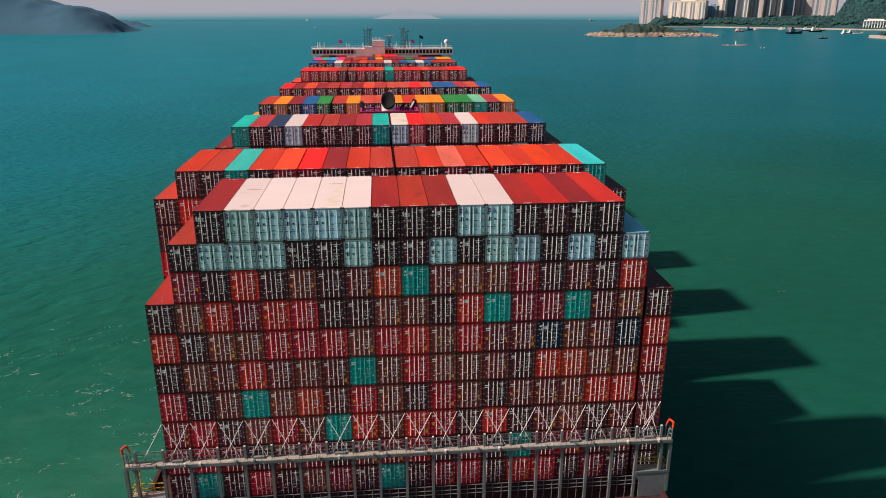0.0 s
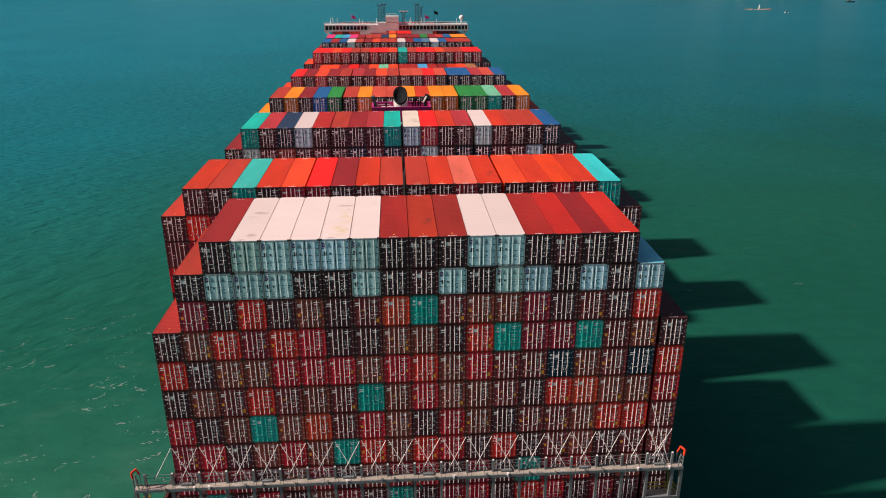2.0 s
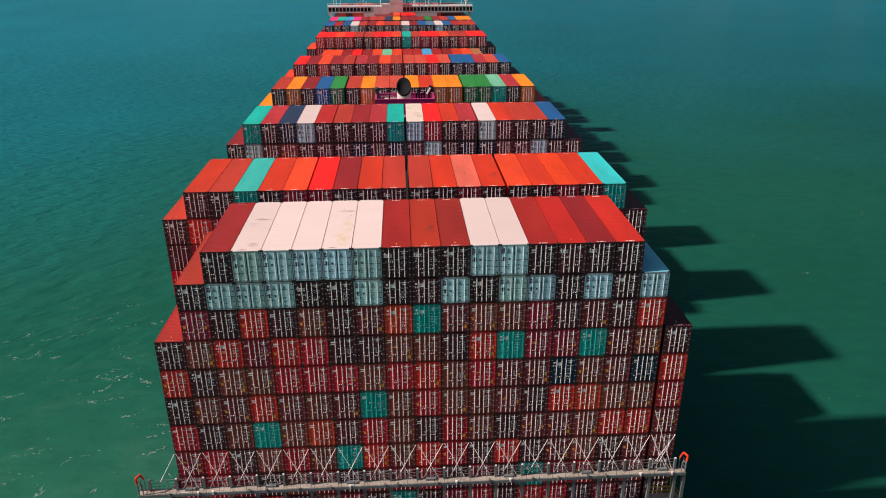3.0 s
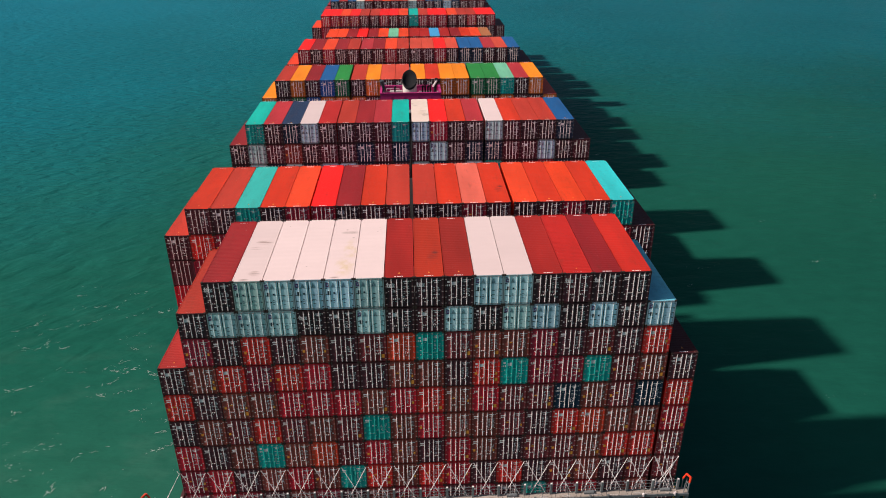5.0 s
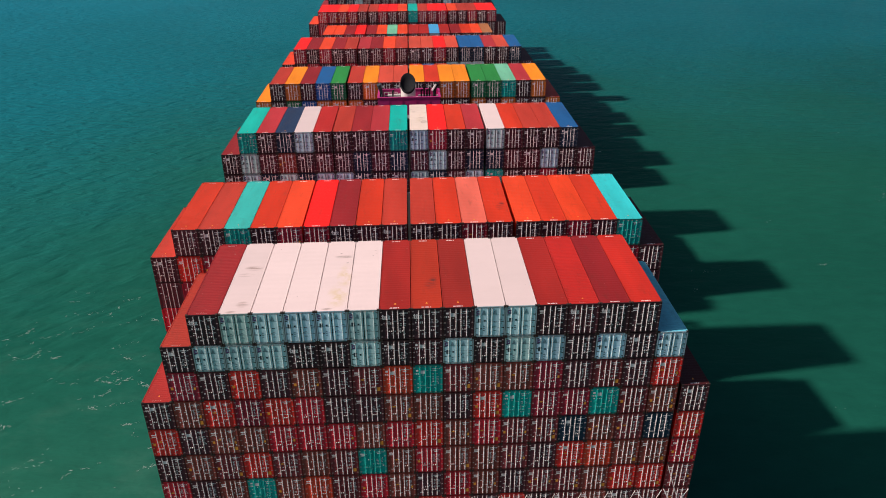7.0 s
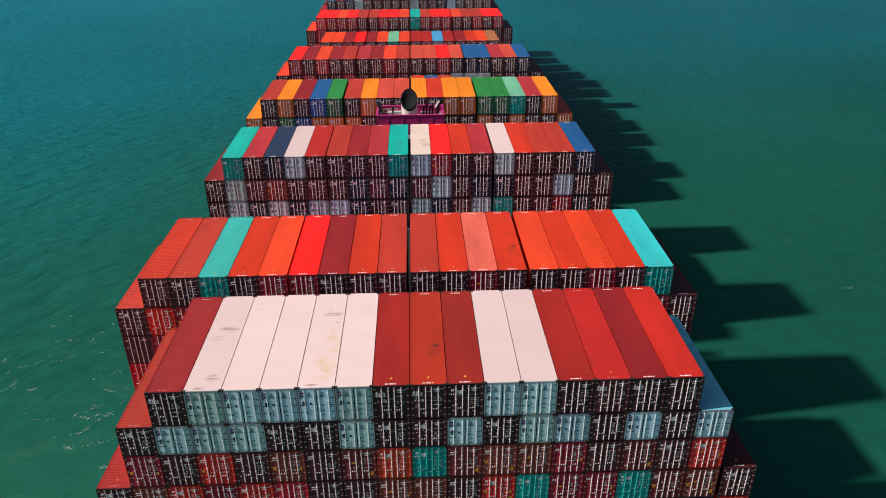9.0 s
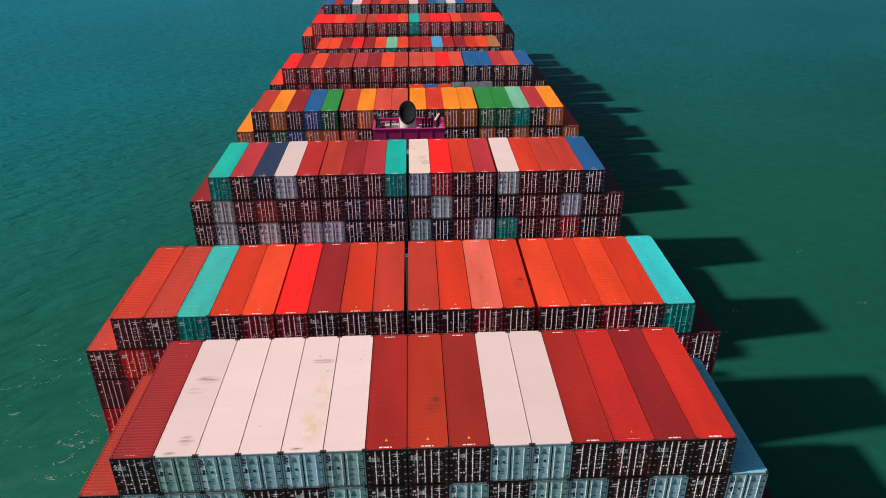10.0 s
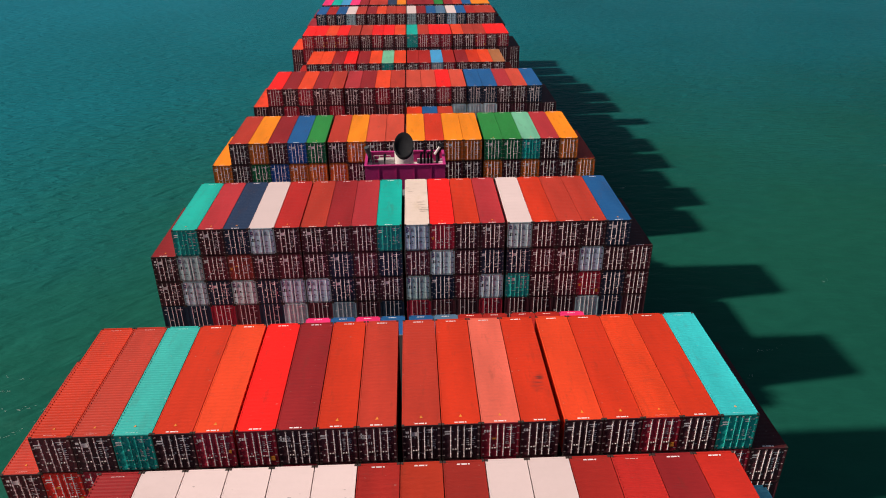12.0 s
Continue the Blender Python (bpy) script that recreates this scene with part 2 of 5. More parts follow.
def box(bm, x0, x1, y0, y1, z0, z1, mi=0):
    vs = [bm.verts.new(c) for c in ((x0, y0, z0), (x1, y0, z0), (x1, y1, z0), (x0, y1, z0), (x0, y0, z1), (x1, y0, z1), (x1, y1, z1), (x0, y1, z1))]
    for q in ((0, 3, 2, 1), (4, 5, 6, 7), (0, 1, 5, 4), (1, 2, 6, 5), (2, 3, 7, 6), (3, 0, 4, 7)):
        bm.faces.new([vs[i] for i in q]).material_index = mi


def bar(bm, a, b, r, sides=6, mi=0, r2=None):
    a, b = Vector(a), Vector(b)
    q = (b - a).to_track_quat("Z", "Y")
    rings = []
    for p0, rr in ((a, r), (b, r if r2 is None else r2)):
        rings.append([bm.verts.new(p0 + q @ Vector((rr * math.cos(2 * math.pi * i / sides), rr * math.sin(2 * math.pi * i / sides), 0))) for i in range(sides)])
    for i in range(sides):
        j = (i + 1) % sides
        bm.faces.new((rings[0][i], rings[0][j], rings[1][j], rings[1][i])).material_index = mi
    bm.faces.new(rings[0][::-1]).material_index = mi
    bm.faces.new(rings[1]).material_index = mi


def ribbed(bm, along, lo, hi, span, pitch, depth, place, mi=0):
    """A trapezoid-ribbed sheet: place(along, across, height) gives each corner."""
    n = int((hi - lo) / pitch)
    step = (hi - lo) / n
    prof = []
    for i in range(n):
        s = lo + i * step
        prof += [(s, 0), (s + step * 0.22, depth), (s + step * 0.5, depth), (s + step * 0.72, 0)]
    prof.append((hi, 0))
    rows = [[bm.verts.new(place(a, w, h)) for w in span] for a, h in prof]
    for r0, r1 in zip(rows, rows[1:]):
        bm.faces.new((r0[0], r0[1], r1[1], r1[0])).material_index = mi


# ---- the sea ----
bm = bmesh.new()
ring0 = [bm.verts.new((60 * math.cos(a * math.pi / 36), 60 * math.sin(a * math.pi / 36), 0)) for a in range(72)]
bm.faces.new(ring0)
last = ring0
for rad in (300, 1200, 3960):
    ring1 = [bm.verts.new((rad * math.cos(a * math.pi / 36), rad * math.sin(a * math.pi / 36), 0)) for a in range(72)]
    for i in range(72):
        bm.faces.new((last[i], last[(i + 1) % 72], ring1[(i + 1) % 72], ring1[i]))
    last = ring1
bmesh.ops.recalc_face_normals(bm, faces=bm.faces)
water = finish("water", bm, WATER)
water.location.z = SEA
tagged(water, "calm turbid green sea with fine wind ripples", "sea", kind="structure")

# ---- containers ----
W, L = 2.472, 12.19
PITCH, GAP = 2.512, 0.13


GAPS = {"low": 0.36, "funnel": 0.26}
# port edges of the four blocks of stacks, and the pitch within each
BLOCKS = {
    "second": ((-23.13, 2.512), (-10.45, 2.53), (-0.05, 2.53), (10.34, 2.522)),
    "fourth": ((-22.92, 2.508), (-10.29, 2.508), (0.03, 2.53), (10.37, 2.512)),
}


def col_x(k, gap=GAP, name=""):
    """Centre of stack k, 0 to 19 from port to starboard; wider gaps at stacks 6, 10 and 14."""
    e = k + 0.5 - 10
    if name == "aftermost":
        return e * 2.522 + (-0.136 if k < 18 else -0.09 if k == 18 else 0.16)
    if name in BLOCKS:
        n = 0 if k < 6 else 1 if k < 10 else 2 if k < 14 else 3
        start, pitch = BLOCKS[name][n]
        return start + 1.225 + pitch * (k - (1, 6, 10, 14)[n])
    off = (0.5 if e > 0 else -0.5) * gap + (gap if k >= 14 else 0) - (gap if k < 6 else 0)
    return e * PITCH + off


def container_mesh(h, reefer, deep):
    bm = bmesh.new()
    hw = W / 2
    for sx in (-1, 1):
        x0, x1 = sorted((sx * hw, sx * (hw - 0.09)))
        box(bm, x0, x1, L - 0.10, L, 0.1, h - 0.1)
        x0, x1 = sorted((sx * (hw - 0.004), sx * (hw - 0.08)))
        box(bm, x0, x1, 0.10, L - 0.10, 0.02, 0.16)
        box(bm, x0, x1, 0.10, L - 0.10, h - 0.09, h - 0.012)
        side = (lambda a, w, d, sx=sx: (sx * (hw - 0.05 + d), a, w))
        if reefer:
            ribbed(bm, 1, 0.1, L - 0.1, (0.16, h - 0.09), 1.0, 0.006, side)
        else:
            ribbed(bm, 1, 0.1, L - 0.1, (0.16, h - 0.09), 0.28, 0.036, side)
    box(bm, -hw + 0.09, hw - 0.09, 0.062, 0.12, h - 0.06, h - 0.01)
    box(bm, -hw + 0.09, hw - 0.09, L - 0.12, L - 0.002, h - 0.13, h - 0.01)
    box(bm, -hw + 0.09, hw - 0.09, L - 0.10, L - 0.05, 0.02, h - 0.13)
    box(bm, -hw + 0.09, hw - 0.09, 0.12, L - 0.10, 0.08, 0.12)
    roof = lambda a, w, d: (w, a, h - (0.019 if reefer else 0.045 if deep else 0.026) + d)
    if reefer:
        ribbed(bm, 1, 0.12, L - 0.12, (hw - 0.08, -hw + 0.08), 0.75, 0.006, roof)
    else:
        ribbed(bm, 1, 0.12, L - 0.12, (hw - 0.08, -hw + 0.08), 0.26 if deep else 0.36, 0.043 if deep else 0.007, roof)
    for sx in (-1, 1):
        for y0 in (-0.004, L - 0.174):
            for z0 in (0, h - 0.118):
                x0, x1 = sorted((sx * (hw + 0.003), sx * (hw - 0.162)))
                box(bm, x0, x1, y0, y0 + 0.178, z0, z0 + 0.118, 1)
            x0, x1 = sorted((sx * (hw - 0.03), sx * (hw - 0.13)))
            box(bm, x0, x1, y0 + 0.04, y0 + 0.15, -0.05, 0.0, 1)
    return bm


def frame_mesh(h):
    """Corner posts, header and sill round the doors."""
    bm = bmesh.new()
    hw = W / 2
    for sx in (-1, 1):
        x0, x1 = sorted((sx * hw, sx * (hw - 0.09)))
        box(bm, x0, x1, 0, 0.10, 0.118, h - 0.118)
    box(bm, -hw + 0.162, hw - 0.162, 0.002, 0.06, 0.02, 0.16)
    box(bm, -hw + 0.162, hw - 0.162, 0.002, 0.06, h - 0.13, h - 0.014)
    return bm


def door_mesh(h, reefer, sx):
    bm = bmesh.new()
    x0, x1 = sorted((sx * 0.012, sx * (W / 2 - 0.095)))
    z0, z1 = 0.17, h - 0.14
    e = 0.03 if reefer else 0.008
    box(bm, x0 - min(e, 0.011), x1 + min(e, 0.011), 0.055, 0.075, z0 - e, z1 + e, 1)
    if reefer:
        box(bm, x0, x1, 0.03, 0.055, z0, z1, 1)
        cuts = (0.0, 0.27, 0.5, 0.74, 1.0)
        for a, c in zip(cuts, cuts[1:]):
            za, zb = z0 + (z1 - z0) * a + 0.014, z0 + (z1 - z0) * c - 0.014
            box(bm, x0 + 0.02, x1 - 0.03, 0.012, 0.03, za, zb)
        for k in range(5):
            zz = z0 + 0.12 + (z1 - z0 - 0.24) * k / 4
            xa, xb = sorted((sx * (W / 2 - 0.09), sx * (W / 2 - 0.26)))
            box(bm, xa, xb, 0.0, 0.012, zz - 0.03, zz + 0.03, 1)
    else:
        box(bm, x0, x0 + 0.07, 0.022, 0.055, z0, z1)
        box(bm, x1 - 0.07, x1, 0.022, 0.055, z0, z1)
        box(bm, x0 + 0.07, x1 - 0.07, 0.022, 0.055, z0, z0 + 0.1)
        box(bm, x0 + 0.07, x1 - 0.07, 0.022, 0.055, z1 - 0.1, z1)
        ribbed(bm, 1, z0 + 0.1, z1 - 0.1, (x1 - 0.07, x0 + 0.07), 0.48, -0.018, lambda a, w, d: (w, 0.03 - d, a))
        for k in range(5):
            zz = z0 + 0.14 + (z1 - z0 - 0.28) * k / 4
            xa, xb = sorted((sx * (W / 2 - 0.05), sx * (W / 2 - 0.19)))
            box(bm, xa, xb, -0.004, 0.022, zz - 0.028, zz + 0.028, 2)
    return bm


def rod_mesh(h, reefer):
    """Locking bar with cam keepers at its ends, two guides and a handle."""
    bm = bmesh.new()
    bar(bm, (0, 0.004, 0.15), (0, 0.004, h - 0.15), 0.03, 6)
    for z in (0.15, h - 0.16):
        box(bm, -0.05, 0.05, -0.028, 0.025, z - 0.03, z + 0.03, 1)
    for z in (0.2, 0.45, 0.62, 0.82) if reefer else (0.16, 0.40, 0.54, 0.68, 0.84):
        box(bm, -0.05, 0.05, -0.024, 0.025, h * z - 0.025, h * z + 0.025)
    if reefer:
        return bm
    box(bm, -0.03, 0.36, -0.034, -0.014, h * 0.29 - 0.014, h * 0.29 + 0.014, 1)
    box(bm, 0.29, 0.35, -0.038, 0.02, h * 0.29 - 0.035, h * 0.29 + 0.035)
    return bm


def lettering_mesh(h, variant):
    """Unreadable writing as plain bars on the door leaves."""
    bm = bmesh.new()
    rnd = random.Random(variant)

    def line(x, z, wide, tall):
        box(bm, x, x + wide, 0.006, 0.012, z, z + tall)
    z = h - 0.42
    line(0.32, z, 0.52, 0.075)
    line(0.90, z, 0.08, 0.075)
    line(0.42, z - 0.17, 0.34, 0.06)
    zz = z - 0.5
    for k in range(6):
        if rnd.random() < 0.8:
            line(0.34, zz, rnd.uniform(0.1, 0.2), 0.045)
            line(0.66, zz, rnd.uniform(0.12, 0.28), 0.045)
        zz -= 0.16
    if variant % 4 == 0:
        line(-1.04, h - 0.94, 0.10, 0.44), line(-1.10, h - 0.70, 0.21, 0.08), line(-1.0, h - 0.94, 0.12, 0.08)
        line(-0.86, h - 0.94, 0.09, 0.32), line(-0.80, h - 0.94, 0.14, 0.07), line(-0.80, h - 0.82, 0.14, 0.06), line(-0.80, h - 0.69, 0.14, 0.07), line(-0.72, h - 0.80, 0.06, 0.14)
        line(-0.61, h - 0.94, 0.09, 0.11), line(-0.56, h - 0.85, 0.11, 0.13), line(-0.49, h - 0.94, 0.09, 0.11), line(-0.61, h - 0.73, 0.09, 0.11), line(-0.49, h - 0.73, 0.09, 0.11)
        line(-0.56, h - 1.42, 0.07, 0.2), line(-0.42, h - 1.42, 0.07, 0.2)
    elif variant % 4 == 1:
        line(-0.62, h - 0.86, 0.36, 0.32), line(-1.0, h - 0.62, 0.20, 0.16), line(-1.02, h - 0.95, 0.08, 0.16), line(-0.86, h - 0.95, 0.08, 0.16)
    elif variant % 4 == 2:
        line(-1.06, h - 0.62, 0.42, 0.10), line(-1.04, h - 0.80, 0.34, 0.08)
    else:
        line(-1.06, h - 0.74, 0.12, 0.05), line(-1.06, h - 0.60, 0.12, 0.05), line(-1.06, h - 0.70, 0.05, 0.11), line(-0.90, h - 0.74, 0.11, 0.19), line(-0.75, h - 0.74, 0.05, 0.19)
    for rx in (-0.66, -0.2, 0.2, 0.66):
        for f in (0.2, 0.4, 0.6, 0.8):
            if rnd.random() < 0.6:
                wide = rnd.uniform(0.08, 0.2)
                line(rx + (0.03 if rnd.random() < 0.6 else -0.03 - wide), h * f + rnd.uniform(-0.03, 0.03), wide, 0.03)
    for k in range(5):
        line(rnd.choice((-0.96, -0.5, -0.1, 0.3, 0.8)) + rnd.uniform(0, 0.08), rnd.uniform(0.4, h - 1.0), rnd.uniform(0.05, 0.12), rnd.uniform(0.05, 0.12))
    return bm


def reefer_marks(h):
    bm = bmesh.new()

    def line(x, z, wide, tall, mi=0):
        box(bm, x, x + wide, 0.0, 0.006, z, z + tall, mi)
    line(-1.10, h - 0.74, 0.10, 0.40, 1), line(-0.90, h - 0.74, 0.09, 0.40, 1)
    line(-1.0, h - 0.74, 0.10, 0.13, 1), line(-1.0, h - 0.47, 0.10, 0.13, 1)
    line(-0.99, h - 1.50, 0.27, 0.38), line(-0.50, h - 1.40, 0.15, 0.16)
    for x in (-0.66, 0.22):
        for k in range(5):
            line(x + 0.034 * k, h - 0.74 + 0.085 * k, 0.30 - 0.06 * k, 0.05, 2)
    for k in range(3):
        line(0.80, h - 1.3 - 0.16 * k, 0.18, 0.04)
        line(-0.55, h - 1.9 - 0.19 * k, 0.14, 0.05)
        line(0.3, h - 1.5 - 0.4 * k, 0.2, 0.05)
    line(0.2, 0.9, 0.08, 0.1), line(-0.75, 0.75, 0.10, 0.12)
    return bm


def roof_marks(h):
    bm = bmesh.new()
    for i, (x, w) in enumerate(((-0.42, 0.20), (-0.16, 0.34), (0.24, 0.10))):
        box(bm, x, x + w, 0.18, 0.28, h - 0.03, h - 0.012)
        box(bm, x, x + w, L - 0.36, L - 0.26, h - 0.03, h - 0.012)
    return bm


def triangle_mesh(h):
    bm = bmesh.new()
    a = [bm.verts.new((x, y, h - 0.014)) for x, y in ((-0.10, 0.75), (0.10, 0.75), (0.0, 1.0))]
    c = [bm.verts.new((q.co.x, q.co.y, h - 0.03)) for q in a]
    bm.faces.new(a)
    bm.faces.new(c[::-1])
    for i in range(3):
        j = (i + 1) % 3
        bm.faces.new((a[j], a[i], c[i], c[j]))
    return bm


LIB = {}


def lib(key, make, mats):
    if key not in LIB:
        bm = make()
        me = bpy.data.meshes.new(key[0])
        bm.to_mesh(me)
        bm.free()
        for m in mats:
            me.materials.append(m)
        LIB[key] = me
    return LIB[key]


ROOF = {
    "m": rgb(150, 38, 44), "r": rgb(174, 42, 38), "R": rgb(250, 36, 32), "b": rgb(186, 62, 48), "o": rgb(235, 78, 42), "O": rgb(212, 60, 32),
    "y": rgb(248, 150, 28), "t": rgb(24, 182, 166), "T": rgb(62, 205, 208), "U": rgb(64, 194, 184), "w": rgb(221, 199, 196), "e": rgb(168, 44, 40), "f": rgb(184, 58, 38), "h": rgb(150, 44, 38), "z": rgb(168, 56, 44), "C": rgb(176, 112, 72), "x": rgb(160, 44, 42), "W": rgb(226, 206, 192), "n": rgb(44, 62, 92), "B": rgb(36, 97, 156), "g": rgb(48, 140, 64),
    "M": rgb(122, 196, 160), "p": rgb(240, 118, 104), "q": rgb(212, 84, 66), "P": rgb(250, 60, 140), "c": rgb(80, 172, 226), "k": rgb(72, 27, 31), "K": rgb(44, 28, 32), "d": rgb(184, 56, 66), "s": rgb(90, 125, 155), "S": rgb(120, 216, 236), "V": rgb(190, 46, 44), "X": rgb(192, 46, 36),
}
# door ends: darker than many boxes' own roofs, their shade put into the colour
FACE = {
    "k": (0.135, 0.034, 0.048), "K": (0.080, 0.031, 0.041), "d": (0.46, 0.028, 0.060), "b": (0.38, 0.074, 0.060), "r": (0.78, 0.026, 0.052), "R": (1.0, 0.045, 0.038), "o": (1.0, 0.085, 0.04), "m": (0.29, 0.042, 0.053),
    # w: white doors carry the sky's blue tint in their colour
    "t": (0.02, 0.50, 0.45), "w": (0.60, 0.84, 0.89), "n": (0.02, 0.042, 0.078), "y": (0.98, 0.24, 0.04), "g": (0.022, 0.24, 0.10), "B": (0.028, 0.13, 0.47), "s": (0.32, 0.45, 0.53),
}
WORDS = {
    "k": "dark maroon", "K": "brownish black", "d": "dark crimson", "b": "rusty brown", "r": "crimson red", "R": "bright red", "o": "orange red", "t": "teal green", "T": "pale teal", "U": "dull teal", "w": "white refrigerated", "n": "navy blue",
    "y": "orange", "g": "green", "B": "blue", "s": "pale grey blue", "S": "pale sky blue", "e": "dull red", "f": "faded orange red", "h": "brownish red", "z": "dull orange red", "C": "tan brown", "x": "dull crimson", "V": "faded red", "X": "scarlet", "m": "maroon", "O": "red orange", "W": "cream white", "M": "mint green", "p": "faded pink", "q": "faded brick red", "P": "magenta pink", "c": "light blue",
}
pick = random.Random(7)


def container(x, y, z, h, roof, face, bay, top, deep=False, mark=None, dirty=None):
    """One forty-foot box with its door end towards the stern."""
    reefer = face == "w"
    hk = round(h * 1000)
    body = new("refrigerated_container" if reefer else "shipping_container",
               lib(("container_body", hk, reefer, deep, dirty.name if dirty else ""), lambda: container_mesh(h, reefer and not deep, deep), (dirty or (CLEANREEFER if reefer and not deep else PAINT), CASTING)))
    body.location = (x, y, z)
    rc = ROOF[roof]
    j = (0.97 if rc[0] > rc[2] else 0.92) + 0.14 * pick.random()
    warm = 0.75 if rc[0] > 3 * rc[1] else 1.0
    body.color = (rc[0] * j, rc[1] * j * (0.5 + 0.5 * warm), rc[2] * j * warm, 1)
    # door colour apart from the roof's, with the end's shade in it
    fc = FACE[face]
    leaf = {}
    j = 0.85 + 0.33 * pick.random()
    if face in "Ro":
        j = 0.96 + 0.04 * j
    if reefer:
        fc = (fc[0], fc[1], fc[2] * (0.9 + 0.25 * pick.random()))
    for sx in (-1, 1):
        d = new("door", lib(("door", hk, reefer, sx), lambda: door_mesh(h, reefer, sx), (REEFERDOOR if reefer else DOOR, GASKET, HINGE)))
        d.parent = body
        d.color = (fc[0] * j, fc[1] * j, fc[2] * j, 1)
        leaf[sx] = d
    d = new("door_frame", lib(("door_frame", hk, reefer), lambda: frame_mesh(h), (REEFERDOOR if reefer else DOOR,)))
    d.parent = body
    # posts, header and sill dimmed further: shade between tiers put into the colour
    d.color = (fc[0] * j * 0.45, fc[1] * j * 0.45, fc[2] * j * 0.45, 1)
    spots = (-0.80, -0.17, 0.17, 0.80) if reefer else (-0.66, -0.2, 0.2, 0.66)
    for rx in spots:
        r = new("lock_rod", lib(("lock_rod", hk, reefer, face == "t"), lambda: rod_mesh(h, reefer), (REEFERROD if reefer else TEALROD if face == "t" else ROD, HINGE)))
        r.parent, r.location = leaf[1 if rx > 0 else -1], (rx, 0, 0)
        if rx in (-0.2, 0.66, -0.17, 0.80):
            r.scale.x = -1
    if reefer:
        q = new("lettering", lib(("reefer_lettering", hk), lambda: reefer_marks(h), (DARKMARK, LOGO, GREYMARK)))
    else:
        vn = pick.randrange(12)
        if face in "dr":
            vn = vn // 4 * 4 + 3
        elif face in "bm":
            vn = vn // 4 * 4 + 2
        elif mark is not None:
            vn = vn // 4 * 4 + mark
        else:
            vn = vn // 4 * 4 + 1 + vn % 2
        q = new("lettering", lib(("lettering", hk, vn), lambda: lettering_mesh(h, vn), (LETTER,)))
        if face in "bdmrR":
            for kind in range(4):
                if pick.random() < (0.4 if kind < 2 else 0.3):
                    t = new("sticker", lib(("sticker", kind), lambda: sticker_mesh(kind), (YELLOW,)))
                    t.parent = leaf[1 if kind % 2 else -1]
                    t["label"] = "orange-yellow square sticker"
    q.parent = body
    tagged(q, kind="stuff")
    if top:
        if not reefer:
            q = new("roof_lettering", lib(("roof_lettering", hk), lambda: roof_marks(h), (LETTER,)))
            q.parent = body
            tagged(q, kind="stuff")
            if pick.random() < 0.6:
                q = new("warning_triangle", lib(("warning_triangle", hk), lambda: triangle_mesh(h), (YELLOW,)))
                q.parent = body
                q["label"] = "small yellow warning triangle"
        word = WORDS[roof] + (" refrigerated" if reefer and roof == "W" else "")
        label = f"{word} forty-foot shipping container on top of a stack"
    else:
        label = f"{WORDS[face]} forty-foot shipping container in a stack, doors astern"
    return tagged(body, label, "shipping container", group=f"containers of the {bay} bay")


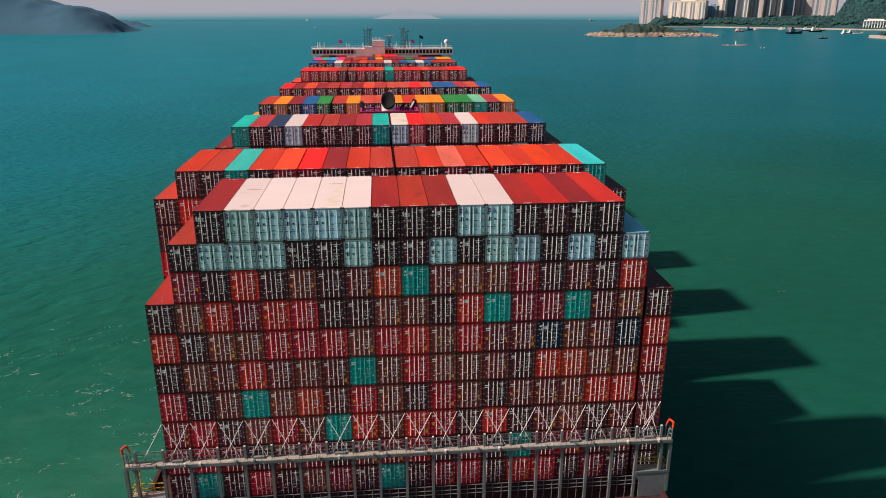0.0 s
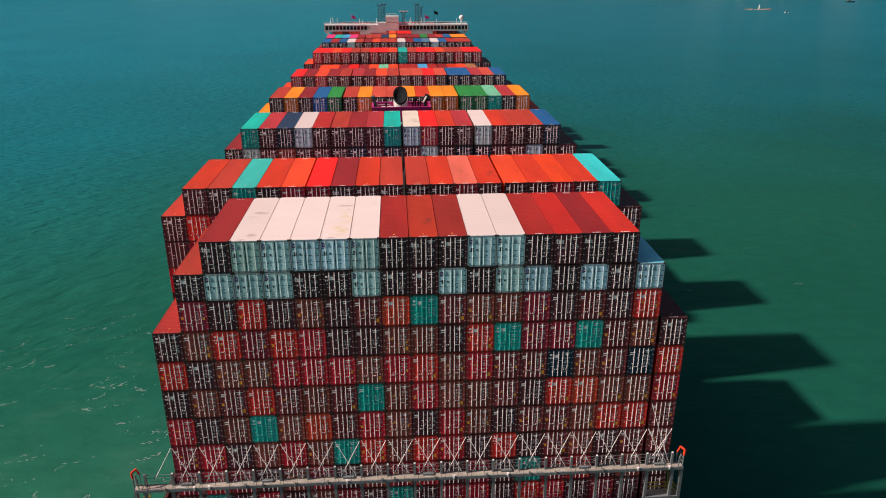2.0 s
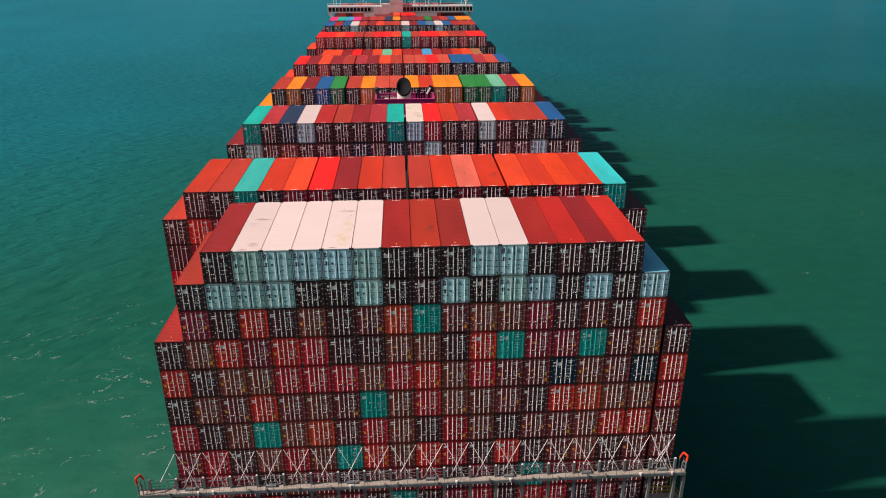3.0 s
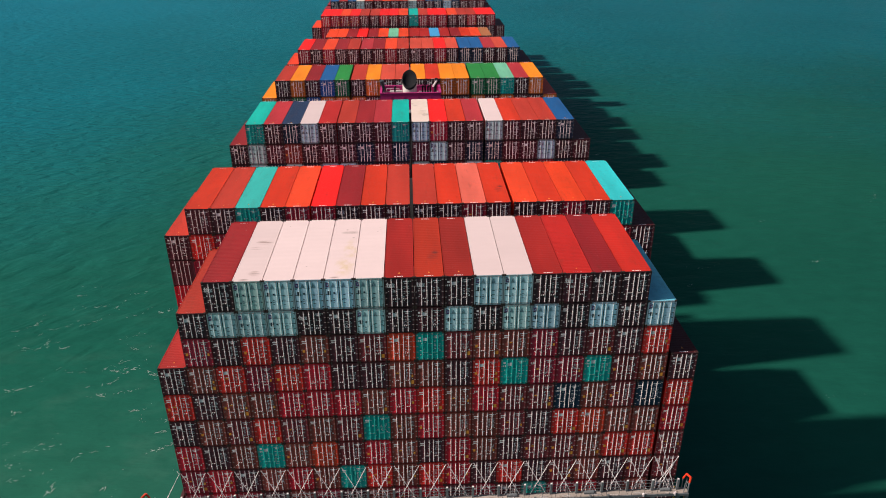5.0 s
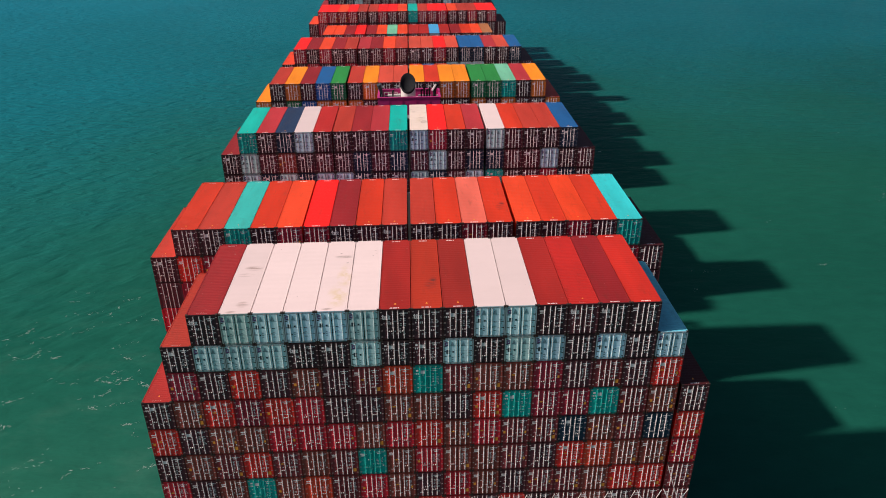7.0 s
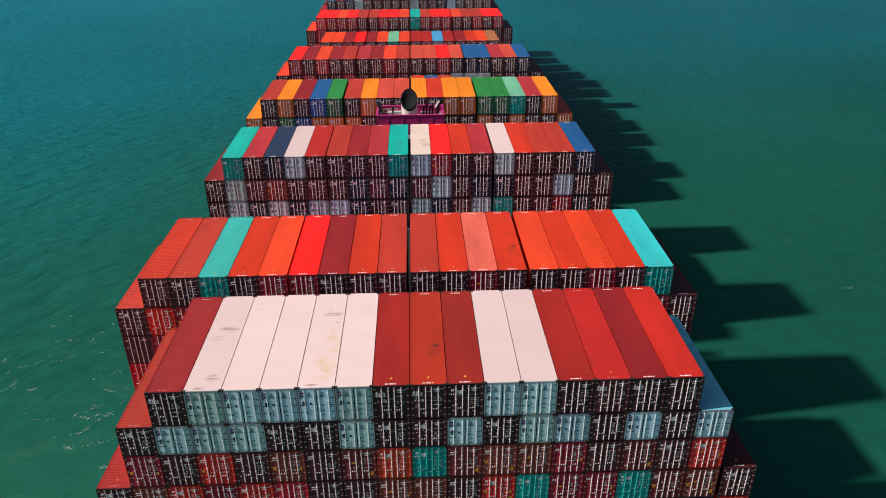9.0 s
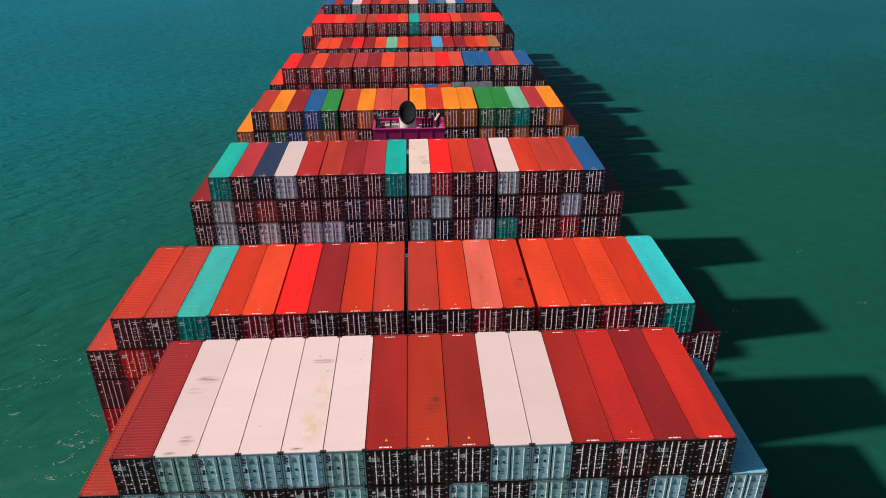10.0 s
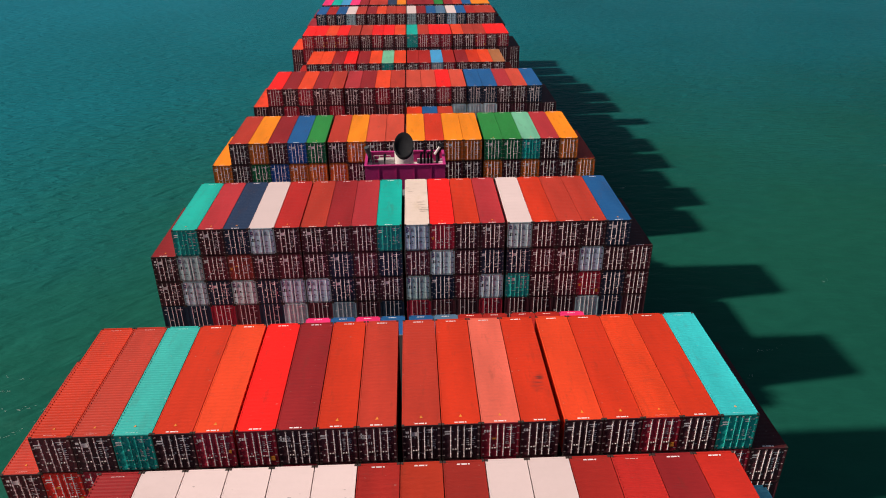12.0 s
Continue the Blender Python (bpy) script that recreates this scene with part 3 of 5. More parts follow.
class Pile:
    """Collects the joined boxes: corners, faces, one paint colour and material a face."""

    def __init__(self):
        self.verts, self.faces, self.paint, self.mats = [], [], [], []

    def box(self, x0, x1, y0, y1, z0, z1, colour, mi=0):
        n = len(self.verts)
        self.verts += [(x0, y0, z0), (x1, y0, z0), (x1, y1, z0), (x0, y1, z0), (x0, y0, z1), (x1, y0, z1), (x1, y1, z1), (x0, y1, z1)]
        self.faces += [(n, n + 3, n + 2, n + 1), (n + 4, n + 5, n + 6, n + 7), (n, n + 1, n + 5, n + 4), (n + 1, n + 2, n + 6, n + 5), (n + 2, n + 3, n + 7, n + 6), (n + 3, n, n + 4, n + 7)]
        self.paint += [(*colour[:3], 1)] * 6
        self.mats += [mi] * 6

    def container(self, x, y, z, h, roof, face, rnd, detailed):
        rc = ROOF[roof]
        fc = FACE.get(face, FACE["k"])
        j = 0.85 + 0.3 * rnd.random()
        rc, fc = [c * j for c in rc[:3]], [c * j for c in fc]
        hw = W / 2
        if not detailed:
            self.box(x - hw, x + hw, y + 0.02, y + L, z, z + h, rc)
            return
        self.box(x - hw, x + hw, y + 0.08, y + L, z, z + h - 0.03, rc)
        for sx in (-1, 1):
            a, c = sorted((sx * hw, sx * (hw - 0.09)))
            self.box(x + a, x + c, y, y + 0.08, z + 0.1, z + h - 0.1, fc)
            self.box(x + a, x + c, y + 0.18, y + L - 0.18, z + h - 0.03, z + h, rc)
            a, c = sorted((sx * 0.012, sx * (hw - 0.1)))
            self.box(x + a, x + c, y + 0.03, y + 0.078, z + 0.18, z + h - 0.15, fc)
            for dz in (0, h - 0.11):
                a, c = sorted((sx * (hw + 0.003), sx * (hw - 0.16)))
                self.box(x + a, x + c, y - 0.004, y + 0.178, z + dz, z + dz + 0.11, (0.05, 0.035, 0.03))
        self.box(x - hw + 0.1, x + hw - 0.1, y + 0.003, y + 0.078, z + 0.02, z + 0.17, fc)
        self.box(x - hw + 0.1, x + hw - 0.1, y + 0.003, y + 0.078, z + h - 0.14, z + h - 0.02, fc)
        for rx in (-0.66, -0.2, 0.2, 0.66):
            self.box(x + rx - 0.025, x + rx + 0.025, y - 0.03, y + 0.02, z + 0.05, z + h - 0.04, (1, 1, 1), 1)
        for k in range(4):
            a = rnd.choice((-1.0, -0.55, 0.3, 0.72))
            zz = z + rnd.uniform(0.5, h - 0.35)
            self.box(x + a, x + a + rnd.uniform(0.1, 0.3), y + 0.012, y + 0.03, zz, zz + 0.06, (1, 1, 1), 2)
        self.box(x + 0.36, x + 0.86, y + 0.012, y + 0.03, z + h - 0.42, z + h - 0.34, (1, 1, 1), 2)

    def build(self, name, mats):
        me = bpy.data.meshes.new(name)
        me.from_pydata(self.verts, [], self.faces)
        for m in mats:
            me.materials.append(m)
        att = me.attributes.new("paint", "FLOAT_COLOR", "FACE")
        att.data.foreach_set("color", np.array(self.paint, dtype=np.float32).ravel())
        me.polygons.foreach_set("material_index", np.array(self.mats, dtype=np.int32))
        return new(name, me)


def sticker_mesh(kind):
    bm = bmesh.new()
    if kind == 1:
        box(bm, 0.72, 1.02, -0.004, 0.006, 0.42, 0.78)
    elif kind == 0:
        box(bm, -1.06, -0.84, -0.004, 0.006, 1.2, 1.46)
    elif kind == 2:
        box(bm, -0.56, -0.30, -0.004, 0.006, 1.55, 1.68)
    else:
        box(bm, 0.80, 0.98, -0.004, 0.006, 1.15, 1.4)
    return bm


STACK, nt, p = material("stacked_paint", rough=0.6)
at_paint = nt.nodes.new("ShaderNodeAttribute")
at_paint.attribute_name = "paint"
nt.links.new(mix(nt, "MULTIPLY", 1.0, at_paint.outputs["Color"], ramp(nt, noise_tex(nt, coords(nt, (1, 0.5, 1), False), 1.1, 6), [(0.3, 0.7), (0.65, 1.05)])), p.inputs["Base Color"])

DECK = 14.9


PILE = Pile()
BASES = []
# writing on the doors: 0 a large pale logo, 1 a square plate, 2 two short lines
MARKS = {
    ("aftermost", 0): {3: 0, 9: 0, 10: 0, 11: 1, 14: 2, 15: 0, 16: 0, 17: 2},
    ("aftermost", 1): {2: 1, 6: 0, 7: 1, 9: 1, 10: 1, 12: 1, 15: 2, 17: 1},
    ("second", 0): {1: 2, 2: 1, 4: 2, 7: 0, 8: 2, 9: 0, 10: 1, 11: 2, 13: 3, 14: 2, 15: 2, 16: 3, 17: 2, 19: 2},
}
# boxes whose roofs are stained
DIRTY = {("aftermost", 4): RUSTYREEFER, ("aftermost", 7): YELLOWREEFER, ("fourth", 10): REEFER, ("aftermost", 10): STAINEDPAINT, ("second", 13): STAINEDPAINT}


def bay(name, y, top, roofs, faces, first, step, single, ribbed_roofs=()):
    """roofs: {stack: roof code}; faces: rows of door codes, one a tier from the top, for stacks 0 to 19 (dot: any);
    first: {stack: tier of its uppermost box}; step: tier pitches from the top; single: how many tiers are things of their own."""
    rnd = random.Random(name)
    any_face = "kkkkkbbbddr"
    lowest = top
    gap = GAPS.get(name, 0.18)
    for k in range(20):
        z, tier = top, 0
        start = first.get(k, 0)
        if start is None:
            continue
        while True:
            pitch = step[min(tier, len(step) - 1)]
            if z - pitch < DECK - 0.6:
                break
            if tier >= start:
                h = pitch - 0.05
                base = z - h
                lowest = min(lowest, base - 0.05)
                f = faces[tier][k] if tier < len(faces) else "."
                if f == ".":
                    f = rnd.choice(any_face)
                is_top = tier == start
                roof = roofs.get(k) if is_top else None
                roof = roof or {"k": "k", "w": "w"}.get(f, f)
                if tier < single:
                    container(col_x(k, gap, name), y, base, h, roof, f, name, is_top, k in ribbed_roofs, MARKS.get((name, tier), {}).get(k), DIRTY.get((name, k)) if is_top else None)
                else:
                    PILE.container(col_x(k, gap, name), y, base, h, roof, f, rnd, tier < len(faces))
            z -= pitch
            tier += 1
    BASES.append((y, lowest))


def tops(text, start=1):
    return {start + i: c for i, c in enumerate(text)}


STEPS = [2.95, 2.58, 2.95, 2.95, 2.98, 3.02, 3.0, 2.92]
# K and k: near-black colour standing for shaded ends under redder roofs
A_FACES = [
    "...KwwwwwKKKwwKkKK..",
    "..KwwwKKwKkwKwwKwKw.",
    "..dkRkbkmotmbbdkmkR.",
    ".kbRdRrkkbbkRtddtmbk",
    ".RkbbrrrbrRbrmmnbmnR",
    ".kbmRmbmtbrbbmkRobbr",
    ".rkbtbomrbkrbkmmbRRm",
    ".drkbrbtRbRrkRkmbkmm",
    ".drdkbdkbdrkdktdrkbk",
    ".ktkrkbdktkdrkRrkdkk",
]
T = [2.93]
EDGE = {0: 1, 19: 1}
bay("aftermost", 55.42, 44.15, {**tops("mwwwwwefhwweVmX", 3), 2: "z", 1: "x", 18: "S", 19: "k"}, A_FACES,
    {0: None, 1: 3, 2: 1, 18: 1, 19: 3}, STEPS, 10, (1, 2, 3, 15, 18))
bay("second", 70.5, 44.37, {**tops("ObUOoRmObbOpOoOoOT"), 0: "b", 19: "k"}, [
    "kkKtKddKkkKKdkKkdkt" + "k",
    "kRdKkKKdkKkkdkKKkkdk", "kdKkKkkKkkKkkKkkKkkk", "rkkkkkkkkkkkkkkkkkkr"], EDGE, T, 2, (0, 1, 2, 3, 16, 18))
bay("low", 85.25, 35.3, {**tops("PBPBBsrrrrPrbr", 6), **tops("mrbomr", 0)}, [
    "kkkkkkkkkkkkkkkkkkkk"], {0: 2, 1: 1, 2: 1, 3: 1, 4: 1, 5: 1, 17: 1, 18: 1, 19: 1}, T, 1)
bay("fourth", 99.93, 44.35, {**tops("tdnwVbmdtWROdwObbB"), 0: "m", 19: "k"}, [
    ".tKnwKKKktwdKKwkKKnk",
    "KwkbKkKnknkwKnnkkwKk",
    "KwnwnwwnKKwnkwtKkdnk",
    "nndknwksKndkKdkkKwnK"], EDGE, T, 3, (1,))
bay("funnel", 125.65, 44.3, {**tops("bymBgbyqqyOyyggMdy"), 0: "y", 19: "b"}, [
    ".KykBgKykKKKyyggtKyK",
    "yKgByyykkkkkkKykykky"], EDGE, T, 2)
bay("sixth", 139.6, 41.3, {10: "O", 11: "B", 12: "b", 13: "m"}, ["KkKkKKKkkKonrkKKKkkK"],
    {13: 1, **{k: 1 for k in range(10)}, 14: 1, 15: 1, 16: 2, 17: 3, 18: 3, 19: 4}, T, 1)
bay("seventh", 153.37, 44.11, {**tops("RmombdmobqqRqBBdqB"), 0: "o", 19: "k"}, [
    ".dKdKkKkdkKkdKnnKKnK",
    "KKdKKdKkKkkKKwwwKkKK"], EDGE, T, 1)
bay("eighth", 169.0, 38.4, {}, ["kkkkkkkkkkkkkkkkkkkk"], {**{k: 2 for k in range(8, 14)}, 14: 3, 15: 3, 16: 4, 17: 4, 18: 5, 19: 6}, T, 0)
bay("short", 183.2, 41.3, tops("oomRmoMorrcrmOoC", 2), ["..kkddkktkkdsdkkkk.."], {0: 2, 1: 1, 18: 1, 19: 2}, T, 1)
bay("tenth", 198.14, 44.11, {**tops("RRoRbbRRotbRRobbRR"), 0: "o", 19: "k"}, [
    ".rdddkkdkktdddkkdkd.",
    "kdkkkdkkkkkkkdkkkkkk", "kkkkkkkkkkkkkkkkkkkk"], EDGE, T, 1)
bay("filler", 211.8, 38.4, {}, ["kkkkkkkkkkkkkkkkkkkk"], {}, T, 0)
bay("eleventh", 225.2, 44.2, {**tops("BrBwbmobbwmBswBrbb"), 0: "m", 19: "k"}, [
    ".nknwkkkkkwkknwnkkk."], EDGE, T, 1)
bay("thirteenth", 239.9, 44.2, {**tops("PtcPmbbnymmmgmbByy"), 0: "m", 19: "k"}, [
    ".kkkkkkkkkkkkkkkkkk."], EDGE, T, 1)
bay("fourteenth", 253.3, 44.3, {9: "o", 10: "R", 11: "R"}, [".........kkk........"], {**{k: 1 for k in range(20)}, 0: 2, 9: 0, 10: 0, 11: 0, 19: 2}, T, 1)
for y, zt in ((282.3, 44.1), (296.8, 44.1), (311.3, 41.2), (325.8, 38.4), (340.3, 38.4), (354.8, 38.4)):
    bay("foredeck", y, zt, {}, [], EDGE if y < 330 else {k: None for k in (0, 1, 18, 19)}, T, 0)
stacked = PILE.build("stacked_containers", (STACK, ROD, LETTER))
tagged(stacked, "mixed red, brown and blue containers stacked deep in the bays", "shipping containers", kind="stuff")

# ---- ship ----
ship = new("container_ship")
tagged(ship, "large container ship with a magenta hull, loaded high with boxes", "ship")
BEAM = 26.3
bm = bmesh.new()
stations = [(47, 0.94), (52, 0.99), (70, 1.0), (265, 1.0), (320, 1.0), (345, 0.96), (368, 0.82), (384, 0.5), (396, 0.05)]
rows = []
for y, f in stations:
    hw = BEAM * f
    under = 0.99 if y > 60 else 0.9
    rows.append([bm.verts.new(c) for c in ((-hw + 0.35, y, 13.35), (-hw + 0.35, y, 14.0), (-hw, y, 14.0), (-hw, y, 11.5), (-hw * under, y, SEA - 3),
                                           (hw * under, y, SEA - 3), (hw, y, 11.5), (hw, y, 14.0), (hw - 0.35, y, 14.0), (hw - 0.35, y, 13.35))])
for a, c in zip(rows, rows[1:]):
    for i in range(9):
        bm.faces.new((a[i], a[i + 1], c[i + 1], c[i])).material_index = 1 if i in (0, 1, 7, 8) else 0
bm.faces.new(rows[0][::-1])
bm.faces.new(rows[-1])
bmesh.ops.recalc_face_normals(bm, faces=bm.faces)
part("hull", bm, (MAGENTA, DECKRED), ship, "magenta painted steel hull")
bm = bmesh.new()
dk = [[bm.verts.new((sx * (BEAM * f - 0.3), y + 0.05, zz)) for sx in (-1, 1) for zz in (13.2, 13.4)] for y, f in stations[:-1]]
for a, c in zip(dk, dk[1:]):
    for i, j in ((0, 1), (1, 3), (3, 2), (2, 0)):
        bm.faces.new((a[i], a[j], c[j], c[i]))
bmesh.ops.recalc_face_normals(bm, faces=bm.faces)
part("deck", bm, DECKRED, ship, "dull red painted deck")
for y, z in BASES:
    for x0, x1 in ((-22.7 if y < 60 else -25.5, -10.15), (-10.1, -0.05), (0.05, 10.1), (10.15, 25.5)):
        bm = bmesh.new()
        box(bm, x0, x1, y + 0.1, y + L - 0.1, 13.4, z - 0.003)
        part("hatch_cover", bm, DECKRED, ship, "dull red steel hatch cover")


def edge_x(k):
    """Line between stacks k - 1 and k."""
    if k == 0:
        return col_x(0) - PITCH / 2
    if k == 20:
        return col_x(19) + PITCH / 2
    return (col_x(k - 1) + col_x(k)) / 2


# aft lashing bridge: walkway, posts, rails, end stations, crossed rods
bm = bmesh.new()
WZ = 20.0
for k in range(20):
    x0, x1 = edge_x(k), edge_x(k + 1)
    box(bm, x0 + 0.02, x1 - 0.02, 53.95, 54.66, WZ - 0.06, WZ)
for sx in (-1, 1):
    a, c = sorted((sx * 25.24, sx * 26.3))
    box(bm, a, c, 53.95, 54.66, WZ - 0.06, WZ)
box(bm, -26.3, 26.3, 53.88, 53.95, WZ - 0.25, WZ + 0.05, 1)
box(bm, -26.3, 26.3, 54.66, 54.72, WZ - 0.32, WZ + 0.06, 1)
bridge = part("lashing_bridge", bm, (WALKWAY, GREYSTEEL), ship, "weathered steel lashing bridge with plated walkway")
for k in range(21):
    x = edge_x(k)
    bm = bmesh.new()
    box(bm, x - 0.13, x + 0.13, 54.0, 54.3, 13.4, WZ - 0.06)
    box(bm, x - 0.11, x + 0.11, 54.45, 54.65, WZ, 21.3)
    box(bm, x - 0.08, x + 0.08, 54.48, 54.62, 21.3, 21.37, 1)
    box(bm, x - 0.2, x + 0.2, 53.96, 54.35, WZ - 0.45, WZ - 0.26)
    part("post", bm, (GREYSTEEL, WHITE), bridge)
    if k < 20:
        x1 = edge_x(k + 1)
        bm = bmesh.new()
        for zz in (20.45, 20.85, 21.2):
            bar(bm, (x + 0.12, 54.6, zz), (x1 - 0.12, 54.6, zz), 0.02, 6)
        for i in (1, 2):
            xx = x + (x1 - x) * i / 3
            bar(bm, (xx, 54.6, WZ), (xx, 54.6, 21.2), 0.018, 6)
        part("guard_rail", bm, GREYSTEEL, bridge)
        bm = bmesh.new()
        for i in (0.12, 0.62):
            xx = x + (x1 - x) * i
            bar(bm, (xx, 53.915, WZ - 0.2), (xx + 0.03, 53.915, WZ + 0.72), 0.017, 6)
        bar(bm, (x, 53.915, WZ + 0.70), (x1, 53.915, WZ + 0.70), 0.012, 6)
        part("stanchion_rail", bm, DARKMARK, bridge, "thin dark stanchions with a wire")
        bm = bmesh.new()
        for zz in (14.95, 15.4, 15.9):
            bar(bm, (x + 0.18, 54.15, zz), (x1 - 0.18, 54.15, zz), 0.035, 6)
        for i in (1, 2):
            xx = x + (x1 - x) * i / 3
            bar(bm, (xx, 54.15, 13.4), (xx, 54.15, 15.9), 0.03, 6)
        part("lower_rail", bm, GREYSTEEL, bridge)
        bm = bmesh.new()
        box(bm, (x + x1) / 2 - 0.5, (x + x1) / 2 + 0.5, 54.3, 54.6, WZ, WZ + 0.22)
        if k % 3 == 1:
            part("lashing_bin", bm, GREYSTEEL, bridge)
        else:
            bm.free()


def rod(a, c, r=0.026):
    bm = bmesh.new()
    bar(bm, a, c, r, 6)
    m = Vector(a).lerp(Vector(c), 0.72)
    n = Vector(a).lerp(Vector(c), 0.93)
    bar(bm, m, n, r * 1.5, 6)
    part("lashing_rod", bm, ROD, bridge)


gear = random.Random(5)
for k in range(20):
    x0, x1 = edge_x(k), edge_x(k + 1)
    bm = bmesh.new()
    for i in range(gear.choice((1, 2, 3))):
        xa = gear.uniform(x0 + 0.2, x1 - 1.0)
        yy = gear.uniform(54.02, 54.25)
        bar(bm, (xa, yy, WZ + 0.03), (xa + gear.uniform(0.6, 1.1), yy + gear.uniform(-0.06, 0.06), WZ + 0.03), 0.028, 6)
    part("loose_lashing_bar", bm, FUNNELGREY, bridge)
    bm = bmesh.new()
    xa = gear.uniform(x0 + 0.3, x1 - 0.5)
    box(bm, xa, xa + 0.22, 53.86, 54.0, WZ + 0.051, WZ + 0.25)
    box(bm, xa + 0.05, xa + 0.17, 53.8, 53.859, WZ - 0.1, WZ + 0.2)
    part("lashing_eye", bm, gear.choice((ROD, WALKWAY, GREYSTEEL)), bridge)
    bm = bmesh.new()
    bar(bm, (x0 + 0.16, 54.2, WZ - 0.3), (x0 + 0.75, 54.2, WZ - 1.3), 0.06, 6)
    bar(bm, (x0 + 0.14, 54.2, WZ - 2.0), (x0 + 0.75, 54.2, WZ - 1.3), 0.05, 6)
    if k % 4 == 2:
        part("brace", bm, GREYSTEEL, bridge)
    else:
        bm.free()
LZ = 23.62
for k in range(1, 20):
    x0, x1 = edge_x(k), edge_x(k + 1)
    rod((x0 + 0.1, 55.3, LZ), (x1 - 0.55, 54.58, WZ + 0.15))
    rod((x1 - 0.1, 55.24, LZ), (x0 + 0.55, 54.52, WZ + 0.15))
rod((edge_x(1) - 0.02, 55.3, LZ), (edge_x(0) + 0.75, 54.58, WZ + 0.5))
rod((edge_x(19) + 0.1, 55.2, LZ + 2.92), (edge_x(20) - 0.3, 54.58, WZ + 0.15))
rod((edge_x(20) - 0.1, 55.2, LZ), (edge_x(19) + 0.1, 54.58, WZ + 0.15))
rod((edge_x(19) + 0.1, 55.22, LZ), (edge_x(20) - 0.9, 54.58, WZ + 0.15))
for sx in (-1, 1):
    bm = bmesh.new()
    a, c = sorted((sx * 26.05, sx * 26.35))
    box(bm, a, c, 53.95, 54.3, 14.0, WZ - 0.33)
    a, c = sorted((sx * 22.9, sx * 26.35))
    box(bm, a, c, 53.93, 54.25, 16.25, 16.5)
    part("end_frame", bm, GREYSTEEL, bridge, "grey steel end frame")
    bm = bmesh.new()
    prof = [(23.3, 13.45), (26.3, 13.45), (26.3, 16.25), (22.95, 16.25), (22.95, 15.9), (23.3, 15.4)]
    f0 = [bm.verts.new((sx * x, 53.98, z)) for x, z in prof]
    f1 = [bm.verts.new((sx * x, 54.2, z)) for x, z in prof]
    bm.faces.new(f0)
    bm.faces.new(f1[::-1])
    for i in range(len(prof)):
        j = (i + 1) % len(prof)
        bm.faces.new((f0[j], f0[i], f1[i], f1[j]))
    bmesh.ops.recalc_face_normals(bm, faces=bm.faces)
    part("side_plate", bm, GREYSTEEL, bridge, "plain grey steel plate")
    bm = bmesh.new()
    for yy in (53.99, 54.62):
        bar(bm, (sx * 26.2, yy, WZ), (sx * 26.2, yy, 21.3), 0.07, 6)
        bar(bm, (sx * 25.8, yy, WZ), (sx * 25.8, yy, 21.3), 0.05, 6)
    for zz in (20.5, 21.0):
        bar(bm, (sx * 26.2, 53.99, zz), (sx * 26.2, 54.62, zz), 0.04, 6)
    part("end_rail", bm, GREYSTEEL, bridge)
    bm = bmesh.new()
    bar(bm, (sx * 26.2, 53.97, 21.4), (sx * 26.27, 54.05, 21.95), 0.11, 8)
    bar(bm, (sx * 26.27, 54.05, 21.95), (sx * 25.95, 54.4, 22.1), 0.11, 8)
    bar(bm, (sx * 25.95, 54.4, 22.1), (sx * 25.8, 54.62, 21.35), 0.09, 8)
    part("end_hoop", bm, SIGNAL, bridge, "bright orange-red warning hoop")
    bm = bmesh.new()
    for zz in (16.9, 17.4):
        bar(bm, (sx * 23.2, 55.0, zz), (sx * 25.95, 55.0, zz), 0.06, 6)
        bar(bm, (sx * 25.95, 54.2, zz), (sx * 25.95, 55.0, zz), 0.06, 6)
    for xx in (23.2, 24.2, 25.2, 25.95):
        bar(bm, (sx * xx, 55.0, 16.5), (sx * xx, 55.0, 17.4), 0.05, 6)
    for i in range(6):
        box(bm, min(sx * 25.3, sx * 25.9), max(sx * 25.3, sx * 25.9), 54.5 + 0.08 * i, 54.6 + 0.08 * i, 16.5 + 0.5 * i, 16.56 + 0.5 * i)
    bar(bm, (sx * 25.25, 54.45, 16.5), (sx * 25.25, 55.0, 19.9), 0.05, 6)
    bar(bm, (sx * 26.3, 54.45, 16.5), (sx * 26.3, 55.0, 19.9), 0.05, 6)
    part("ladder", bm, RAILYELLOW, bridge, "yellow ladder and rails")
    bm = bmesh.new()
    box(bm, min(sx * 23.0, sx * 26.15), max(sx * 23.0, sx * 26.15), 54.25, 55.1, 16.4, 16.5)
    part("end_platform", bm, WALKWAY, bridge)

